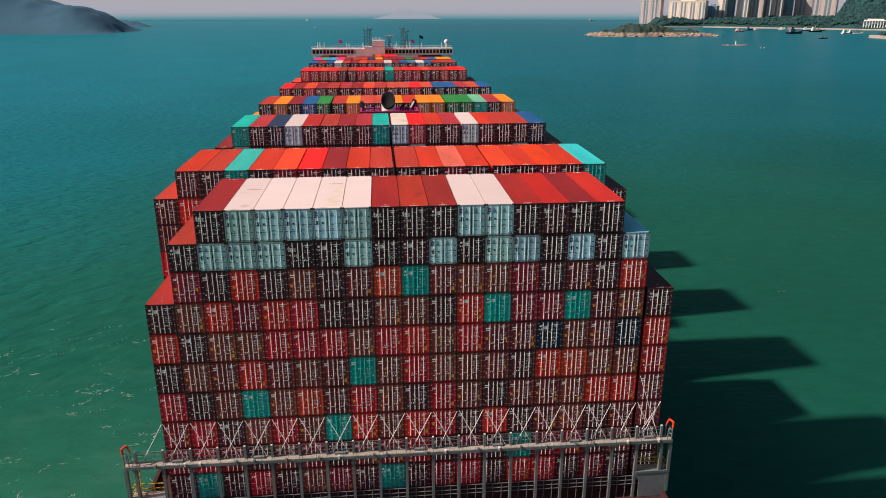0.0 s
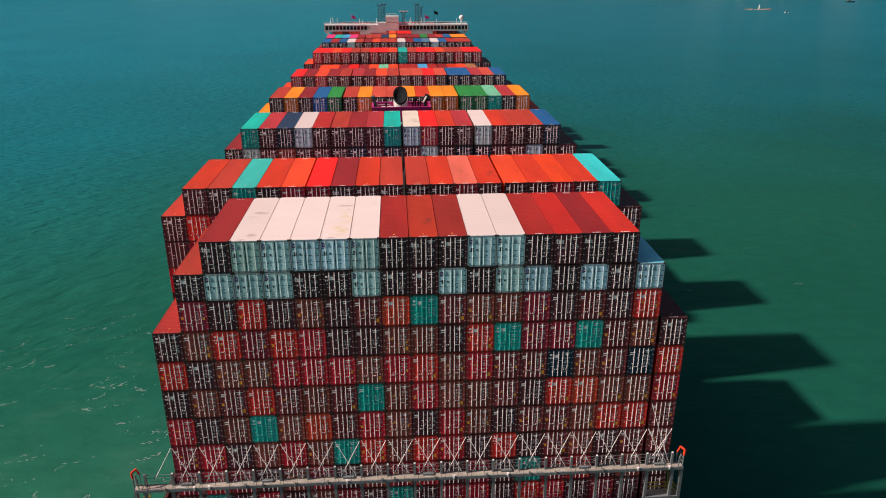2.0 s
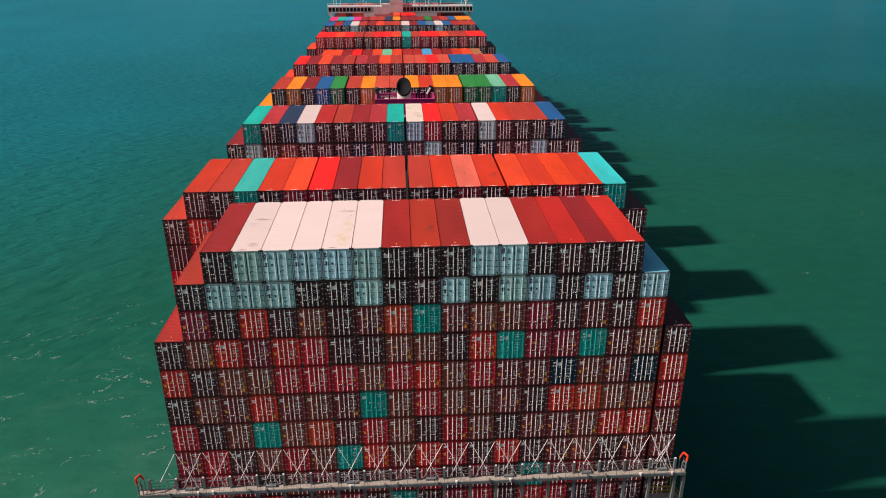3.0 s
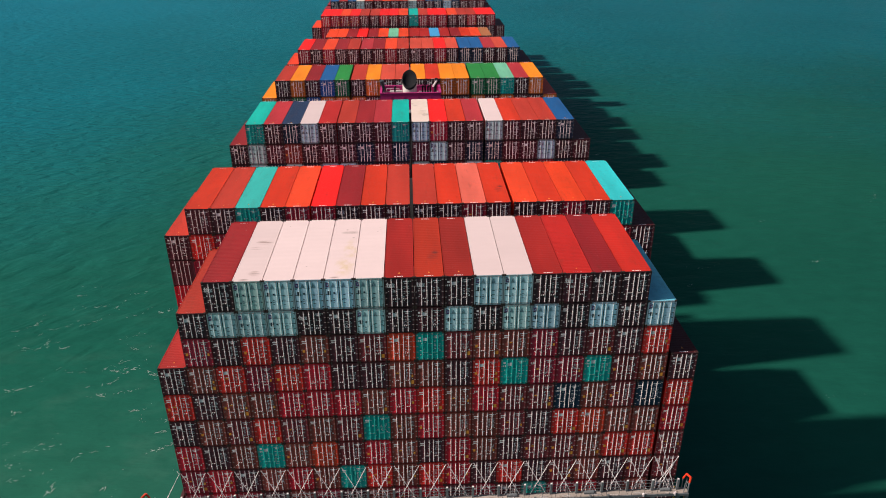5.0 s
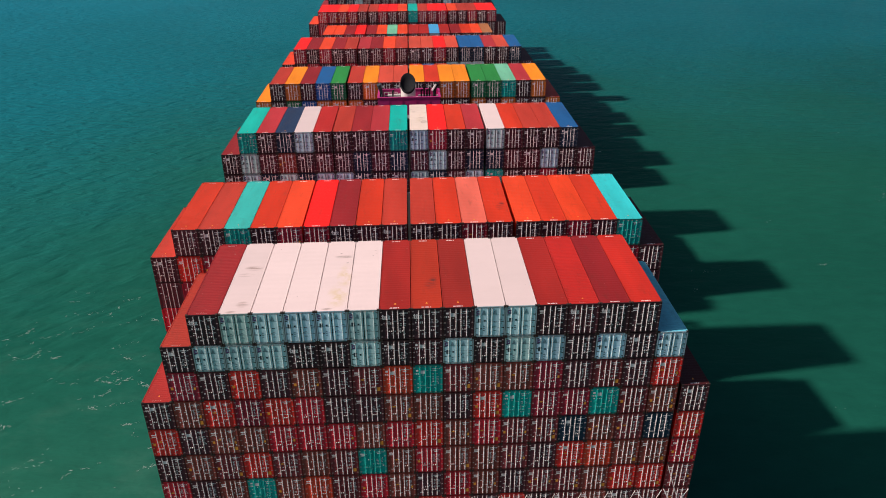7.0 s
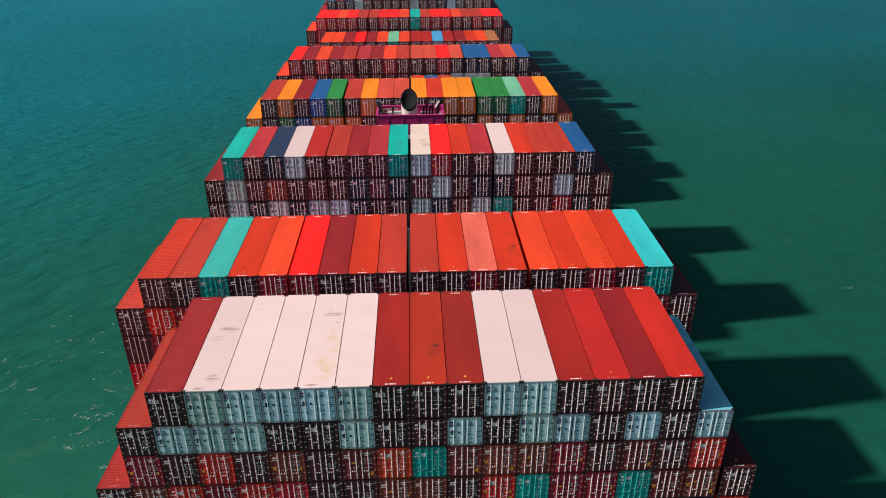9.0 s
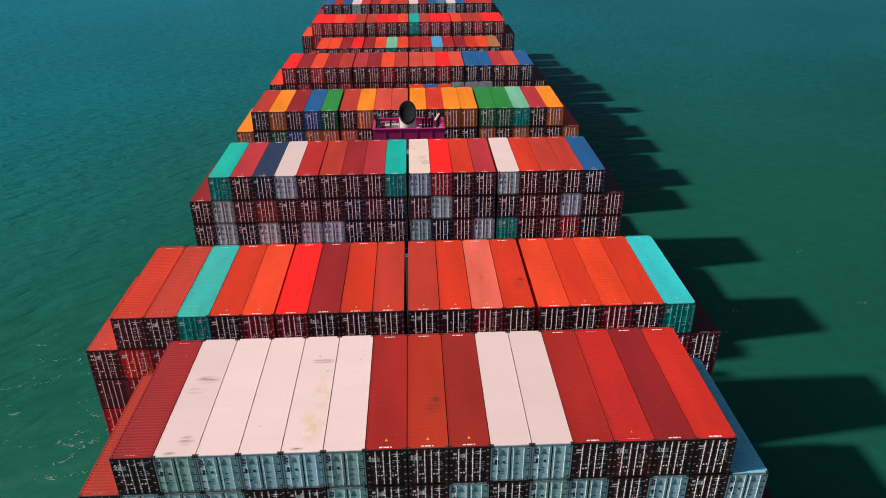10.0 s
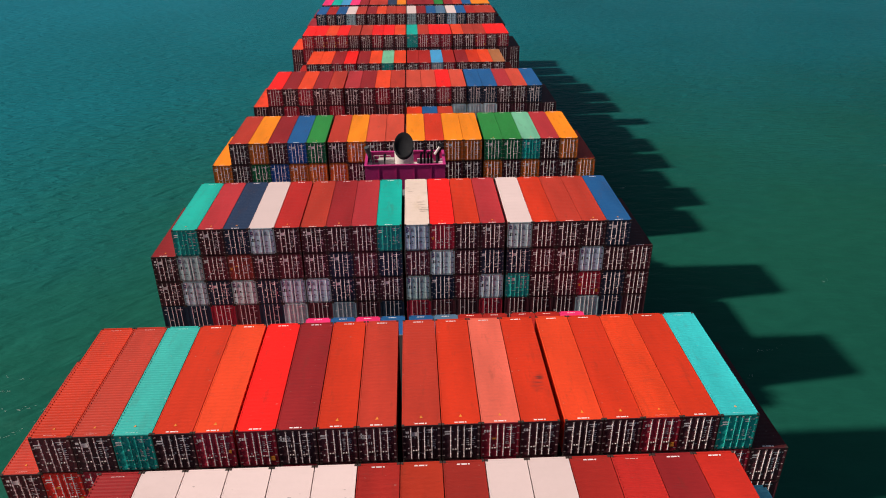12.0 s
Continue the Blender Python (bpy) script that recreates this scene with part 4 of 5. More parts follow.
# tall lashing bridges closing the gaps between the bays, seen through narrow slots
for y0, y1, zt in ((67.75, 70.3, 35.0), (82.8, 85.1, 30.0), (97.7, 99.7, 32.0), (112.7, 114.9, 42.0), (137.95, 139.5, 38.0), (151.9, 153.2, 37.5), (165.7, 168.9, 37.0), (181.3, 183.0, 36.0), (195.5, 198.0, 37.0),
                   (210.4, 211.7, 37.0), (224.1, 225.1, 37.0), (237.5, 239.8, 38.0), (252.15, 253.2, 37.5), (294.6, 296.7, 36.0), (309.1, 311.2, 36.0)):
    ym = (y0 + y1) / 2
    bm = bmesh.new()
    reach = 22.5 if y0 > 190 else 2.0 if y0 > 110 and y0 < 116 else 10.0
    box(bm, -22.5, reach, y0 + 0.2, y1 - 0.2, zt - 0.1, zt)
    inner = part("inner_lashing_bridge", bm, GREYSTEEL, ship, "dark grey lashing bridge between bays")
    for zz in (20.0, 26.0):
        bm = bmesh.new()
        box(bm, -22.5, 24.5 if zz < 22 else 18.0, y0 + 0.2, y1 - 0.2, zz - 0.1, zz)
        part("platform", bm, GREYSTEEL, inner)
    for k in range(2, 19, 2):
        x = edge_x(k)
        bm = bmesh.new()
        box(bm, x - 0.2, x + 0.2, ym - 0.25, ym + 0.25, 13.4, zt - 0.1 if x < reach else 25.9 if 2 < x < 18 else 19.9)
        part("post", bm, GREYSTEEL, inner)
    # plate added behind the slot between the middle stacks, to keep it dark
    if reach == 2.0 or y0 == 82.8:
        bm = bmesh.new()
        box(bm, -1.1, 0.9, ym + 0.3, ym + 0.4, 20.0, 41.89)
        part("ladder_casing", bm, GREYSTEEL, inner)
    bm = bmesh.new()
    box(bm, 24.51, 24.8, y0 + 0.05, y1 - 0.05, 13.4, 21.1)
    part("side_plate", bm, GREYSTEEL, inner)

# funnel house
bm = bmesh.new()
FY0, FY1, FZ, FX = 118.0, 123.1, 43.87, 4.9
box(bm, -FX, FX, FY0, FY0 + 0.2, 13.4, FZ - 0.1)
box(bm, -FX, FX, FY1 - 0.2, FY1, 13.4, FZ - 0.1)
box(bm, -FX, -FX + 0.2, FY0 + 0.2, FY1 - 0.2, 13.4, FZ - 0.1)
box(bm, FX - 0.2, FX, FY0 + 0.2, FY1 - 0.2, 13.4, FZ - 0.1)
house = part("funnel_house", bm, MAGENTA, ship, "magenta funnel casing with open top")
bm = bmesh.new()
e = 0.08
box(bm, -FX - e, FX + e, FY0 - e, FY0 + 0.25, FZ - 0.1, FZ)
box(bm, -FX - e, FX + e, FY1 - 0.25, FY1 + e, FZ - 0.1, FZ)
box(bm, -FX - e, -FX + 0.25, FY0 + 0.25, FY1 - 0.25, FZ - 0.1, FZ)
box(bm, FX - 0.25, FX + e, FY0 + 0.25, FY1 - 0.25, FZ - 0.1, FZ)
for x in (-3.2, -1.1, 1.1, 3.2):
    box(bm, x - 0.05, x + 0.05, FY0 - 0.05, FY0, 41.0, FZ - 0.1)
part("casing_rim", bm, MAGENTA, house, "bright magenta rim")
bm = bmesh.new()
box(bm, -FX + 0.2, FX - 0.2, FY0 + 0.2, FY1 - 0.2, 42.2, 42.4)
box(bm, -3.4, -1.4, FY1 - 1.6, FY1 - 0.5, 42.1, 43.2)
box(bm, 1.5, 3.6, FY1 - 1.5, FY1 - 0.5, 42.1, 43.0)
part("casing_deck", bm, FUNNELGREY, house, "pale grey casing deck")
N = 28
bm = bmesh.new()
lo, hi = [], []
for i in range(N):
    a = 2 * math.pi * i / N
    x, y = 1.18 * math.cos(a), 1.18 * math.sin(a)
    lo.append(bm.verts.new((x - 0.13, 120.9 + y, 42.1)))
    hi.append(bm.verts.new((x - 0.13, 120.9 + y, 45.12 + y * 1.0)))
for i in range(N):
    j = (i + 1) % N
    bm.faces.new((lo[i], lo[j], hi[j], hi[i]))
part("funnel", bm, FUNNELGREY, house, "pale grey funnel pipe", True)
bm = bmesh.new()
rings = []
for rr, dz in ((1.19, -0.2), (1.22, -0.16), (1.22, 0.14), (1.12, 0.16), (1.02, -0.25)):
    rings.append([bm.verts.new((rr * math.cos(2 * math.pi * i / N) - 0.13, 120.9 + rr * math.sin(2 * math.pi * i / N), 45.3 + dz + rr * math.sin(2 * math.pi * i / N))) for i in range(N)])
for r0, r1 in zip(rings, rings[1:]):
    for i in range(N):
        j = (i + 1) % N
        bm.faces.new((r0[i], r0[j], r1[j], r1[i]))
bm.faces.new(rings[-1])
part("funnel_mouth", bm, BLACK, house, "sooty black funnel mouth", True)
bm = bmesh.new()
bar(bm, (4.1, 121.2, 42.1), (4.1, 121.2, 44.3), 0.26, 12)
bar(bm, (4.1, 121.2, 44.25), (4.45, 120.9, 45.3), 0.28, 12, 0, 0.42)
part("vent_cowl", bm, BLACK, house, "dark vent cowl")
bm = bmesh.new()
bar(bm, (-4.45, 121.2, 42.1), (-4.45, 121.2, 44.0), 0.24, 12)
bar(bm, (-4.45, 121.2, 43.95), (-4.75, 120.9, 45.2), 0.26, 12, 0, 0.36)
part("vent_cowl", bm, MASTGREY, house, "dark grey vent cowl")
bm = bmesh.new()
for x in (-4.0, -3.3, -2.6, -1.9):
    bar(bm, (x, 122.4, 42.1), (x, 122.4, 43.5), 0.05, 6)
for zz in (43.0, 43.5):
    bar(bm, (-4.0, 122.4, zz), (-1.9, 122.4, zz), 0.04, 6)
bar(bm, (-4.4, 119.6, 43.5), (-4.4, 122.4, 43.5), 0.05, 6)
part("rail_frame", bm, FUNNELGREY, house, "pale grey rail frame")
bm = bmesh.new()
bar(bm, (3.75, 121.0, 44.1), (4.35, 120.6, 45.2), 0.16, 8)
part("vent_pipe", bm, WHITE, house, "pale vent pipe")
for x, h in ((2.0, 0.9), (2.45, 1.3), (2.9, 0.9), (3.3, 1.2), (-2.6, 0.8)):
    bm = bmesh.new()
    bar(bm, (x, 121.6, 42.1), (x, 121.6, 43.0 + h), 0.13, 8)
    bar(bm, (x, 121.6, 43.0 + h), (x + 0.12, 121.4, 43.2 + h), 0.16, 8)
    part("exhaust_pipe", bm, BLACK, house)
for sx in (-1, 1):
    bm = bmesh.new()
    bar(bm, (sx * 0.6 - 0.13, 120.0, 43.2), (sx * 1.6 - 0.13, 118.6, 42.2), 0.09, 6)
    bar(bm, (sx * 1.3 - 0.13, 119.2, 43.6), (sx * 2.2, 118.2, 43.7), 0.07, 6)
    part("stay", bm, FUNNELGREY, house)
for i in range(4):
    for sx in (-1, 1):
        bm = bmesh.new()
        box(bm, min(sx * 4.2, sx * 4.74), max(sx * 4.2, sx * 4.74), 119.2 + i * 0.8, 119.6 + i * 0.8, 43.0, 43.12)
        part("louvre", bm, WHITE, house)

# navigation bridge
BRIDGEWHITE = worn("bridge_white", (0.64, 0.60, 0.60, 1), 0.5, stain=(0.5, 0.35, 0.3, 1), amount=0.25, tone=0.12)
GLASS, nt, p = material("bridge_glass", (0.02, 0.03, 0.035, 1), 0.06, spec=0.6)
BY = 266.5
bm = bmesh.new()
box(bm, -13.0, 13.0, BY, BY + 12, 38.0, 44.2)
box(bm, -25.0, 25.0, BY, BY + 14, 13.4, 38.0)
box(bm, -25.6, 25.9, BY, BY + 7, 44.05, 44.45)
box(bm, -25.6, 25.9, BY, BY + 7, 45.9, 46.25)
box(bm, -25.6, -25.3, BY, BY + 7, 44.45, 45.9)
box(bm, 25.6, 25.9, BY, BY + 7, 44.45, 45.9)
box(bm, -3.7, 0.9, BY - 0.5, BY + 7, 44.2, 47.2)
box(bm, -3.7, 0.9, BY - 0.55, BY + 6, 47.2, 49.1)
box(bm, -25.3, 25.6, BY + 0.82, BY + 6, 44.45, 45.9)
box(bm, -9.6, -3.71, BY - 0.45, BY - 0.01, 43.6, 46.2)
box(bm, -6.4, -3.71, BY - 0.4, BY + 2, 46.26, 47.0)
for i in range(42):
    xx = -25.2 + 1.25 * i - 0.14
    box(bm, xx - 0.09, xx + 0.09, BY + 0.02, BY + 0.82, 44.45, 45.9)
wheel = part("bridge_house", bm, BRIDGEWHITE, ship, "white navigation bridge with open wings")
x = -25.2
while x < 25.4:
    if not -10.4 < x < 0.9:
        bm = bmesh.new()
        box(bm, x, x + 0.95, BY + 0.75, BY + 0.81, 44.55, 45.85)
        part("window", bm, GLASS, wheel, "dark bridge window")
    x += 1.25
for sx in (-1, 1):
    bm = bmesh.new()
    for i in range(3):
        bar(bm, (sx * 25.5, BY + 0.4 + i * 2.5, 44.3), (sx * 23.6, BY + 0.4 + i * 2.5, 41.6), 0.22, 6)
        bar(bm, (sx * 23.6, BY + 0.4 + i * 2.5, 41.6), (sx * 13.0, BY + 0.4 + i * 2.5, 41.2), 0.18, 6)
    part("wing_brace", bm, WHITE, wheel)
    bm = bmesh.new()
    a, c = sorted((sx * 25.5, sx * (4.6 if sx < 0 else 1.2)))
    for zz in (46.75, 47.25):
        bar(bm, (a, BY + 0.1, zz), (c, BY + 0.1, zz), 0.05, 5)
    n = int(c - a)
    for i in range(n + 1):
        xx = a + (c - a) * i / n
        bar(bm, (xx, BY + 0.1, 46.25), (xx, BY + 0.1, 47.25), 0.045, 5)
    part("roof_rail", bm, WHITE, wheel)


def mast(x, y, z0, z1, w):
    bm = bmesh.new()
    for dx in (-w, w):
        for dy in (-w, w):
            bar(bm, (x + dx, y + dy, z0), (x + dx * 0.6, y + dy * 0.6, z1), 0.075, 6)
    n = 5
    for i in range(n):
        za, zb = z0 + (z1 - z0) * i / n, z0 + (z1 - z0) * (i + 1) / n
        bar(bm, (x - w, y - w, za), (x + w * 0.8, y - w, zb), 0.05, 5)
        bar(bm, (x + w, y - w, za), (x - w * 0.8, y - w, zb), 0.05, 5)
        bar(bm, (x - w * 1.3, y, zb), (x + w * 1.3, y, zb), 0.06, 5)
    bar(bm, (x - 1.0, y, z1), (x + 1.0, y, z1 + 0.05), 0.12, 6)
    bar(bm, (x - 0.9, y, z1), (x - 0.9, y, z1 + 0.9), 0.07, 5)
    bar(bm, (x + 0.7, y, z1), (x + 0.7, y, z1 + 0.7), 0.07, 5)
    part("mast", bm, MASTGREY, wheel, "dark lattice radar mast")


mast(-5.8, BY + 3, 46.2, 52.6, 0.75)
mast(7.5, BY + 3, 46.2, 53.0, 0.7)
mast(-4.3, BY + 4, 46.2, 52.9, 0.4)
mast(9.0, BY + 4, 46.2, 52.0, 0.45)
mast(2.7, BY + 3, 46.2, 50.2, 0.45)
bm = bmesh.new()
box(bm, 1.2, 4.4, BY + 2.8, BY + 3.2, 50.5, 50.85)
bar(bm, (2.8, BY + 3, 50.2), (2.8, BY + 3, 50.5), 0.2, 8)
part("radar_scanner", bm, BRIDGEWHITE, wheel, "white bar radar scanner")
bm = bmesh.new()
bmesh.ops.create_uvsphere(bm, u_segments=16, v_segments=10, radius=0.9, matrix=Matrix.Translation((23.6, BY + 2, 48.5)))
bar(bm, (23.6, BY + 2, 46.2), (23.6, BY + 2, 47.9), 0.3, 8)
part("radome", bm, WHITE, wheel, "white satellite dome", True)
bm = bmesh.new()
box(bm, -3.6, 0.2, BY, BY + 2, 49.1, 49.2)
for x in (-3.4, -2.2, -1.0, 0.0):
    bar(bm, (x, BY + 0.1, 49.2), (x, BY + 0.1, 50.0), 0.06, 5)
bar(bm, (-3.4, BY + 0.1, 50.0), (0, BY + 0.1, 50.0), 0.06, 5)
part("top_platform", bm, WHITE, wheel)
for x, z, mt in ((-15.8, 48.9, MAGENTA), (10.4, 48.8, MAGENTA), (13.6, 50.3, BLACK)):
    bm = bmesh.new()
    bar(bm, (x, BY + 1, 46.2), (x, BY + 1, z + 0.9), 0.06, 5)
    for i in range(4):
        box(bm, x + 0.1 + i * 0.32, x + 0.42 + i * 0.32, BY + 0.95 + 0.06 * (i % 2), BY + 1.0 + 0.06 * (i % 2), z - 0.4 - i * 0.15, z + 0.6 - i * 0.15)
    part("flag", bm, mt, wheel)
rr = random.Random(3)
for i in range(16):
    x = rr.uniform(-24, 22)
    if -5 < x < 1.5:
        continue
    bm = bmesh.new()
    bar(bm, (x, BY + 2, 46.2), (x, BY + 2, 47.7 + rr.random() * 1.1), 0.09, 6)
    part("antenna", bm, WHITE, wheel)

# ---- foam flecks on the sea ----
rr = random.Random(11)
bm = bmesh.new()
flecks = []
for i in range(150):
    if i < 115:
        x, y = -28 - 60 * rr.random() ** 0.9, 45 + 95 * rr.random() ** 1.3
    elif i < 130:
        x, y = 30 + 120 * rr.random(), 60 + 200 * rr.random()
    else:
        x, y = -27 - 12 * rr.random(), 90 + 200 * rr.random()
    turn, reach = rr.gauss(0.2, 0.7), rr.uniform(0.4, 2.6)
    for k in range(rr.randrange(3, 16)):
        u = rr.gauss(0, reach)
        q = 0.25 * u * u / reach * rr.choice((0.3, 1)) + rr.gauss(0, 0.22)
        flecks.append((x + u * math.cos(turn) - q * math.sin(turn), y + u * math.sin(turn) + q * math.cos(turn), turn + rr.gauss(0, 0.5)))
for x, y, a in flecks:
    ln, wd, bow = 0.08 + 0.5 * rr.random() ** 3, 0.013 + 0.024 * rr.random(), rr.uniform(-0.5, 0.5)
    up, down = [], []
    for k in range(7):
        t = k / 3 - 1
        w = wd * (1 - t * t) * rr.uniform(0.5, 1.5) + 0.004
        u, c = ln * t, bow * ln * t * t
        for row, q in ((up, c + w), (down, c - w)):
            row.append(bm.verts.new((x + u * math.cos(a) - q * math.sin(a), y + u * math.sin(a) + q * math.cos(a), SEA + 0.05)))
    for k in range(6):
        bm.faces.new((down[k], down[k + 1], up[k + 1], up[k]))
FOAM = worn("foam", (0.42, 0.56, 0.50, 1), 0.8, amount=0.1)
foam = finish("sea_foam", bm, FOAM)
tagged(foam, "scattered white foam flecks on green water", "foam", kind="stuff")

# ---- far shore, islands ----
ROCK = worn("shore_rock", (0.34, 0.25, 0.19, 1), 0.85, stain=(0.07, 0.085, 0.075, 1), amount=0.95, tone=0.5, scale=0.09)
PALEROCK = worn("pale_rock", (0.50, 0.41, 0.35, 1), 0.85, stain=(0.16, 0.14, 0.12, 1), amount=0.7, tone=0.4, scale=0.15)
SCRUB = worn("island_scrub", (0.035, 0.065, 0.055, 1), 0.9, stain=(0.20, 0.15, 0.11, 1), amount=0.75, tone=0.5, scale=0.07)
# blue of the distant haze mixed into the woods' green
WOODS = worn("hazed_far_woods", (0.018, 0.070, 0.074, 1), 0.9, stain=(0.06, 0.10, 0.085, 1), amount=0.6, tone=0.5, scale=0.08)
# aerial haze put into the hills' blue base colour
HAZYHILL = worn("hazed_far_hill", (0.050, 0.130, 0.200, 1), 0.95, stain=(0.055, 0.145, 0.19, 1), amount=0.2, tone=0.1, scale=0.02)
CREAM = worn("tower_cream", (0.80, 0.66, 0.56, 1), 0.7, amount=0.2, scale=0.05, tone=0.1)
BEIGE = worn("tower_beige", (0.54, 0.46, 0.45, 1), 0.7, amount=0.2, scale=0.05, tone=0.1)
# blue-grey of shaded, hazy tower sides put into the wall colour
BLUEWALL = worn("tower_blue", (0.19, 0.33, 0.42, 1), 0.6, amount=0.2, scale=0.05, tone=0.1)
# window strips paled and blued, haze put into their colour
STRIP = worn("window_strip", (0.21, 0.30, 0.37, 1), 0.35, amount=0.2, scale=0.05, tone=0.2)
WALLSTONE = worn("sea_wall_stone", (0.42, 0.35, 0.30, 1), 0.8, amount=0.4, scale=0.1)


def land(name, x0, x1, y0, y1, n, m, height, mats, rock_below, label, category):
    """Ground over a rectangle from a height rule; faces under the sea are left out."""
    bm = bmesh.new()
    g = []
    for j in range(m + 1):
        row = []
        for i in range(n + 1):
            x, y = x0 + (x1 - x0) * i / n, y0 + (y1 - y0) * j / m
            row.append(bm.verts.new((x, y, SEA + height(i / n, j / m, x, y))))
        g.append(row)
    for j in range(m):
        for i in range(n):
            q = (g[j][i], g[j][i + 1], g[j + 1][i + 1], g[j + 1][i])
            if max(v.co.z for v in q) > SEA - 0.5:
                f = bm.faces.new(q)
                zc = sum(v.co.z for v in q) / 4
                f.material_index = 0 if zc < SEA + rock_below + 3 * noise.noise((q[0].co.x * 0.03, q[0].co.y * 0.03, 4)) else 1
    for v in [v for v in bm.verts if not v.link_faces]:
        bm.verts.remove(v)
    ob = finish(name, bm, mats, None, "", True)
    return tagged(ob, label, category, kind="structure")


def rough(x, y, s, a):
    return a * noise.fractal((x * s, y * s, 1.7), 0.8, 2.1, 5)


def islet(u, v, x, y):
    body = 13 * max(0.0, 1 - ((u - 0.38) / 0.3) ** 2) + 8 * min(1.0, max(0.0, (u - 0.12) * 5))
    edge = min(1.0, 3.2 * (v - 0.06), 2.5 * (0.96 - v), 6 * u + 0.05, 5 * (1 - u))
    return (body + 5) * max(edge, 0) ** 0.7 - 3 + rough(x, y, 0.03, 6) + rough(x, y, 0.14, 4.0)


land("island", 480, 778, 1605, 1765, 120, 60, islet, (ROCK, SCRUB), 8, "low rocky island with scrub on top", "island")


rk = random.Random(14)
bm = bmesh.new()
for i in range(420):
    u, v = rk.uniform(0.02, 0.98), rk.uniform(0.05, 0.22)
    x, y = 480 + 298 * u, 1605 + 160 * v
    up = islet(u, v, x, y)
    if -1.5 < up < 6:
        s = rk.uniform(0.8, 2.8)
        m4 = Matrix.Translation((x, y, SEA + up)) @ Matrix.Rotation(rk.uniform(0, 3), 4, "Z") @ Matrix.Diagonal((s * 1.4, s, s * rk.uniform(0.5, 0.9), 1))
        bmesh.ops.create_icosphere(bm, subdivisions=1, radius=1, matrix=m4)
tagged(finish("shore_boulders", bm, PALEROCK), "pale boulders along an island's waterline", "boulders", kind="stuff")


def headland(u, v, x, y):
    ridge = float(np.interp(x, (-1600, -966, -910, -867, -834, -771, -723, -685), (280, 115, 94, 81, 70, 64, 43, 17)))
    side = max(0.0, min(1.0, 3.2 * v, 3.0 * (1 - v)))
    return ridge * side ** 0.8 * min(1.0, max(0.0, (-662 - x) / 25)) - 2 + rough(x, y, 0.05, 3.5) * side


land("headland", -1600, -655, 1870, 2240, 90, 40, headland, (HAZYHILL, HAZYHILL), 3, "hazy blue wooded headland sloping to the sea", "headland")


def spit(u, v, x, y):
    s = max(0.0, 1 - ((u - 0.3) / 0.6) ** 2) * max(0.0, 1 - (2 * v - 1) ** 2)
    return 24 * s - 2 + rough(x, y, 0.03, 4) * s


land("spit", -905, -730, 2520, 2620, 40, 20, spit, (HAZYHILL, HAZYHILL), 3, "low hazy spit of land behind the headland", "headland")


def coast(u, v, x, y):
    front = 1 if v < 0.02 else 0
    hills = 190 * max(0.0, min(1.0, (x / y - 0.64) / 0.045)) * min(1.0, v * 1.6)
    front = max(front, 1 - max(0.0, min(1.0, (x / y - 0.362) / 0.014)))
    return (14 + 16 * min(1, v * 5) + hills + 9 * noise.noise((x * 0.05, y * 0.05, 0)) + 5 * noise.noise((x * 0.13, y * 0.13, 3))) * (1 - front) * min(1.0, max(0.0, (u - 0.04) / 0.05)) - 2


bm = bmesh.new()
N, M = 150, 26
g = []
for j in range(M + 1):
    row = []
    for i in range(N + 1):
        u, v = i / N, j / M
        x = 850 + 1150 * u
        y = 2362 - 1.0 * min(650, max(0, 850 + 1150 * u - 1060)) + 520 * v
        row.append(bm.verts.new((x, y, SEA + coast(u, v, x, y))))
    g.append(row)
for j in range(M):
    for i in range(N):
        bm.faces.new((g[j][i], g[j][i + 1], g[j + 1][i + 1], g[j + 1][i]))
shore = finish("coast", bm, WOODS, None, "", True)
tagged(shore, "wooded green shore rising behind the sea wall", "coast", kind="structure")
bm = bmesh.new()
lines = []
for x, y in ((922, 2362), (1060, 2362), (1710, 1712), (2000, 1712)):
    lines.append([bm.verts.new(c) for c in ((x - 5, y - 9, SEA - 1), (x - 4, y - 8, SEA + 3.4), (x + 14, y + 14, SEA + 3.4), (x + 14, y + 14, SEA - 1))])
for a, c in zip(lines, lines[1:]):
    for i in range(3):
        bm.faces.new((a[i], a[i + 1], c[i + 1], c[i]))
bm.faces.new(lines[0])
bm.faces.new(lines[-1][::-1])
bmesh.ops.recalc_face_normals(bm, faces=bm.faces)
wall = finish("sea_wall", bm, WALLSTONE)
tagged(wall, "pale stone sea wall along the far shore", "sea wall", kind="structure")


tr = random.Random(21)
ico = bmesh.new()
bmesh.ops.create_icosphere(ico, subdivisions=1, radius=1)
shape = [v.co.copy() for v in ico.verts], [[v.index for v in f.verts] for f in ico.faces]
ico.free()
verts, faces = [], []
for i in range(9000):
    x = tr.uniform(915, 1560)
    y0 = 2362 - min(650, max(0, x - 1060))
    dy = 12 + 70 * tr.random() ** 1.6
    size, tall = tr.uniform(1.3, 3.0), tr.uniform(1.8, 4.2)
    if i > 4600:
        x, dy = tr.uniform(1330, 1560), 30 + 450 * tr.random()
        y0 = 2362 - min(650, max(0, x - 1060))
    base = coast((x - 850) / 1150, dy / 520, x, y0 + dy)
    n = len(verts)
    for c in shape[0]:
        q = 1 + 0.9 * noise.noise(Vector((c.x * 1.7 + i * 3.1, c.y * 1.7, c.z * 1.7)))
        verts.append((x + c.x * size * q, y0 + dy + c.y * size * q, SEA + base + tr.random() + c.z * tall * q))
    faces += [[n + k for k in f] for f in shape[1]]
me = bpy.data.meshes.new("shore_trees")
me.from_pydata(verts, [], faces)
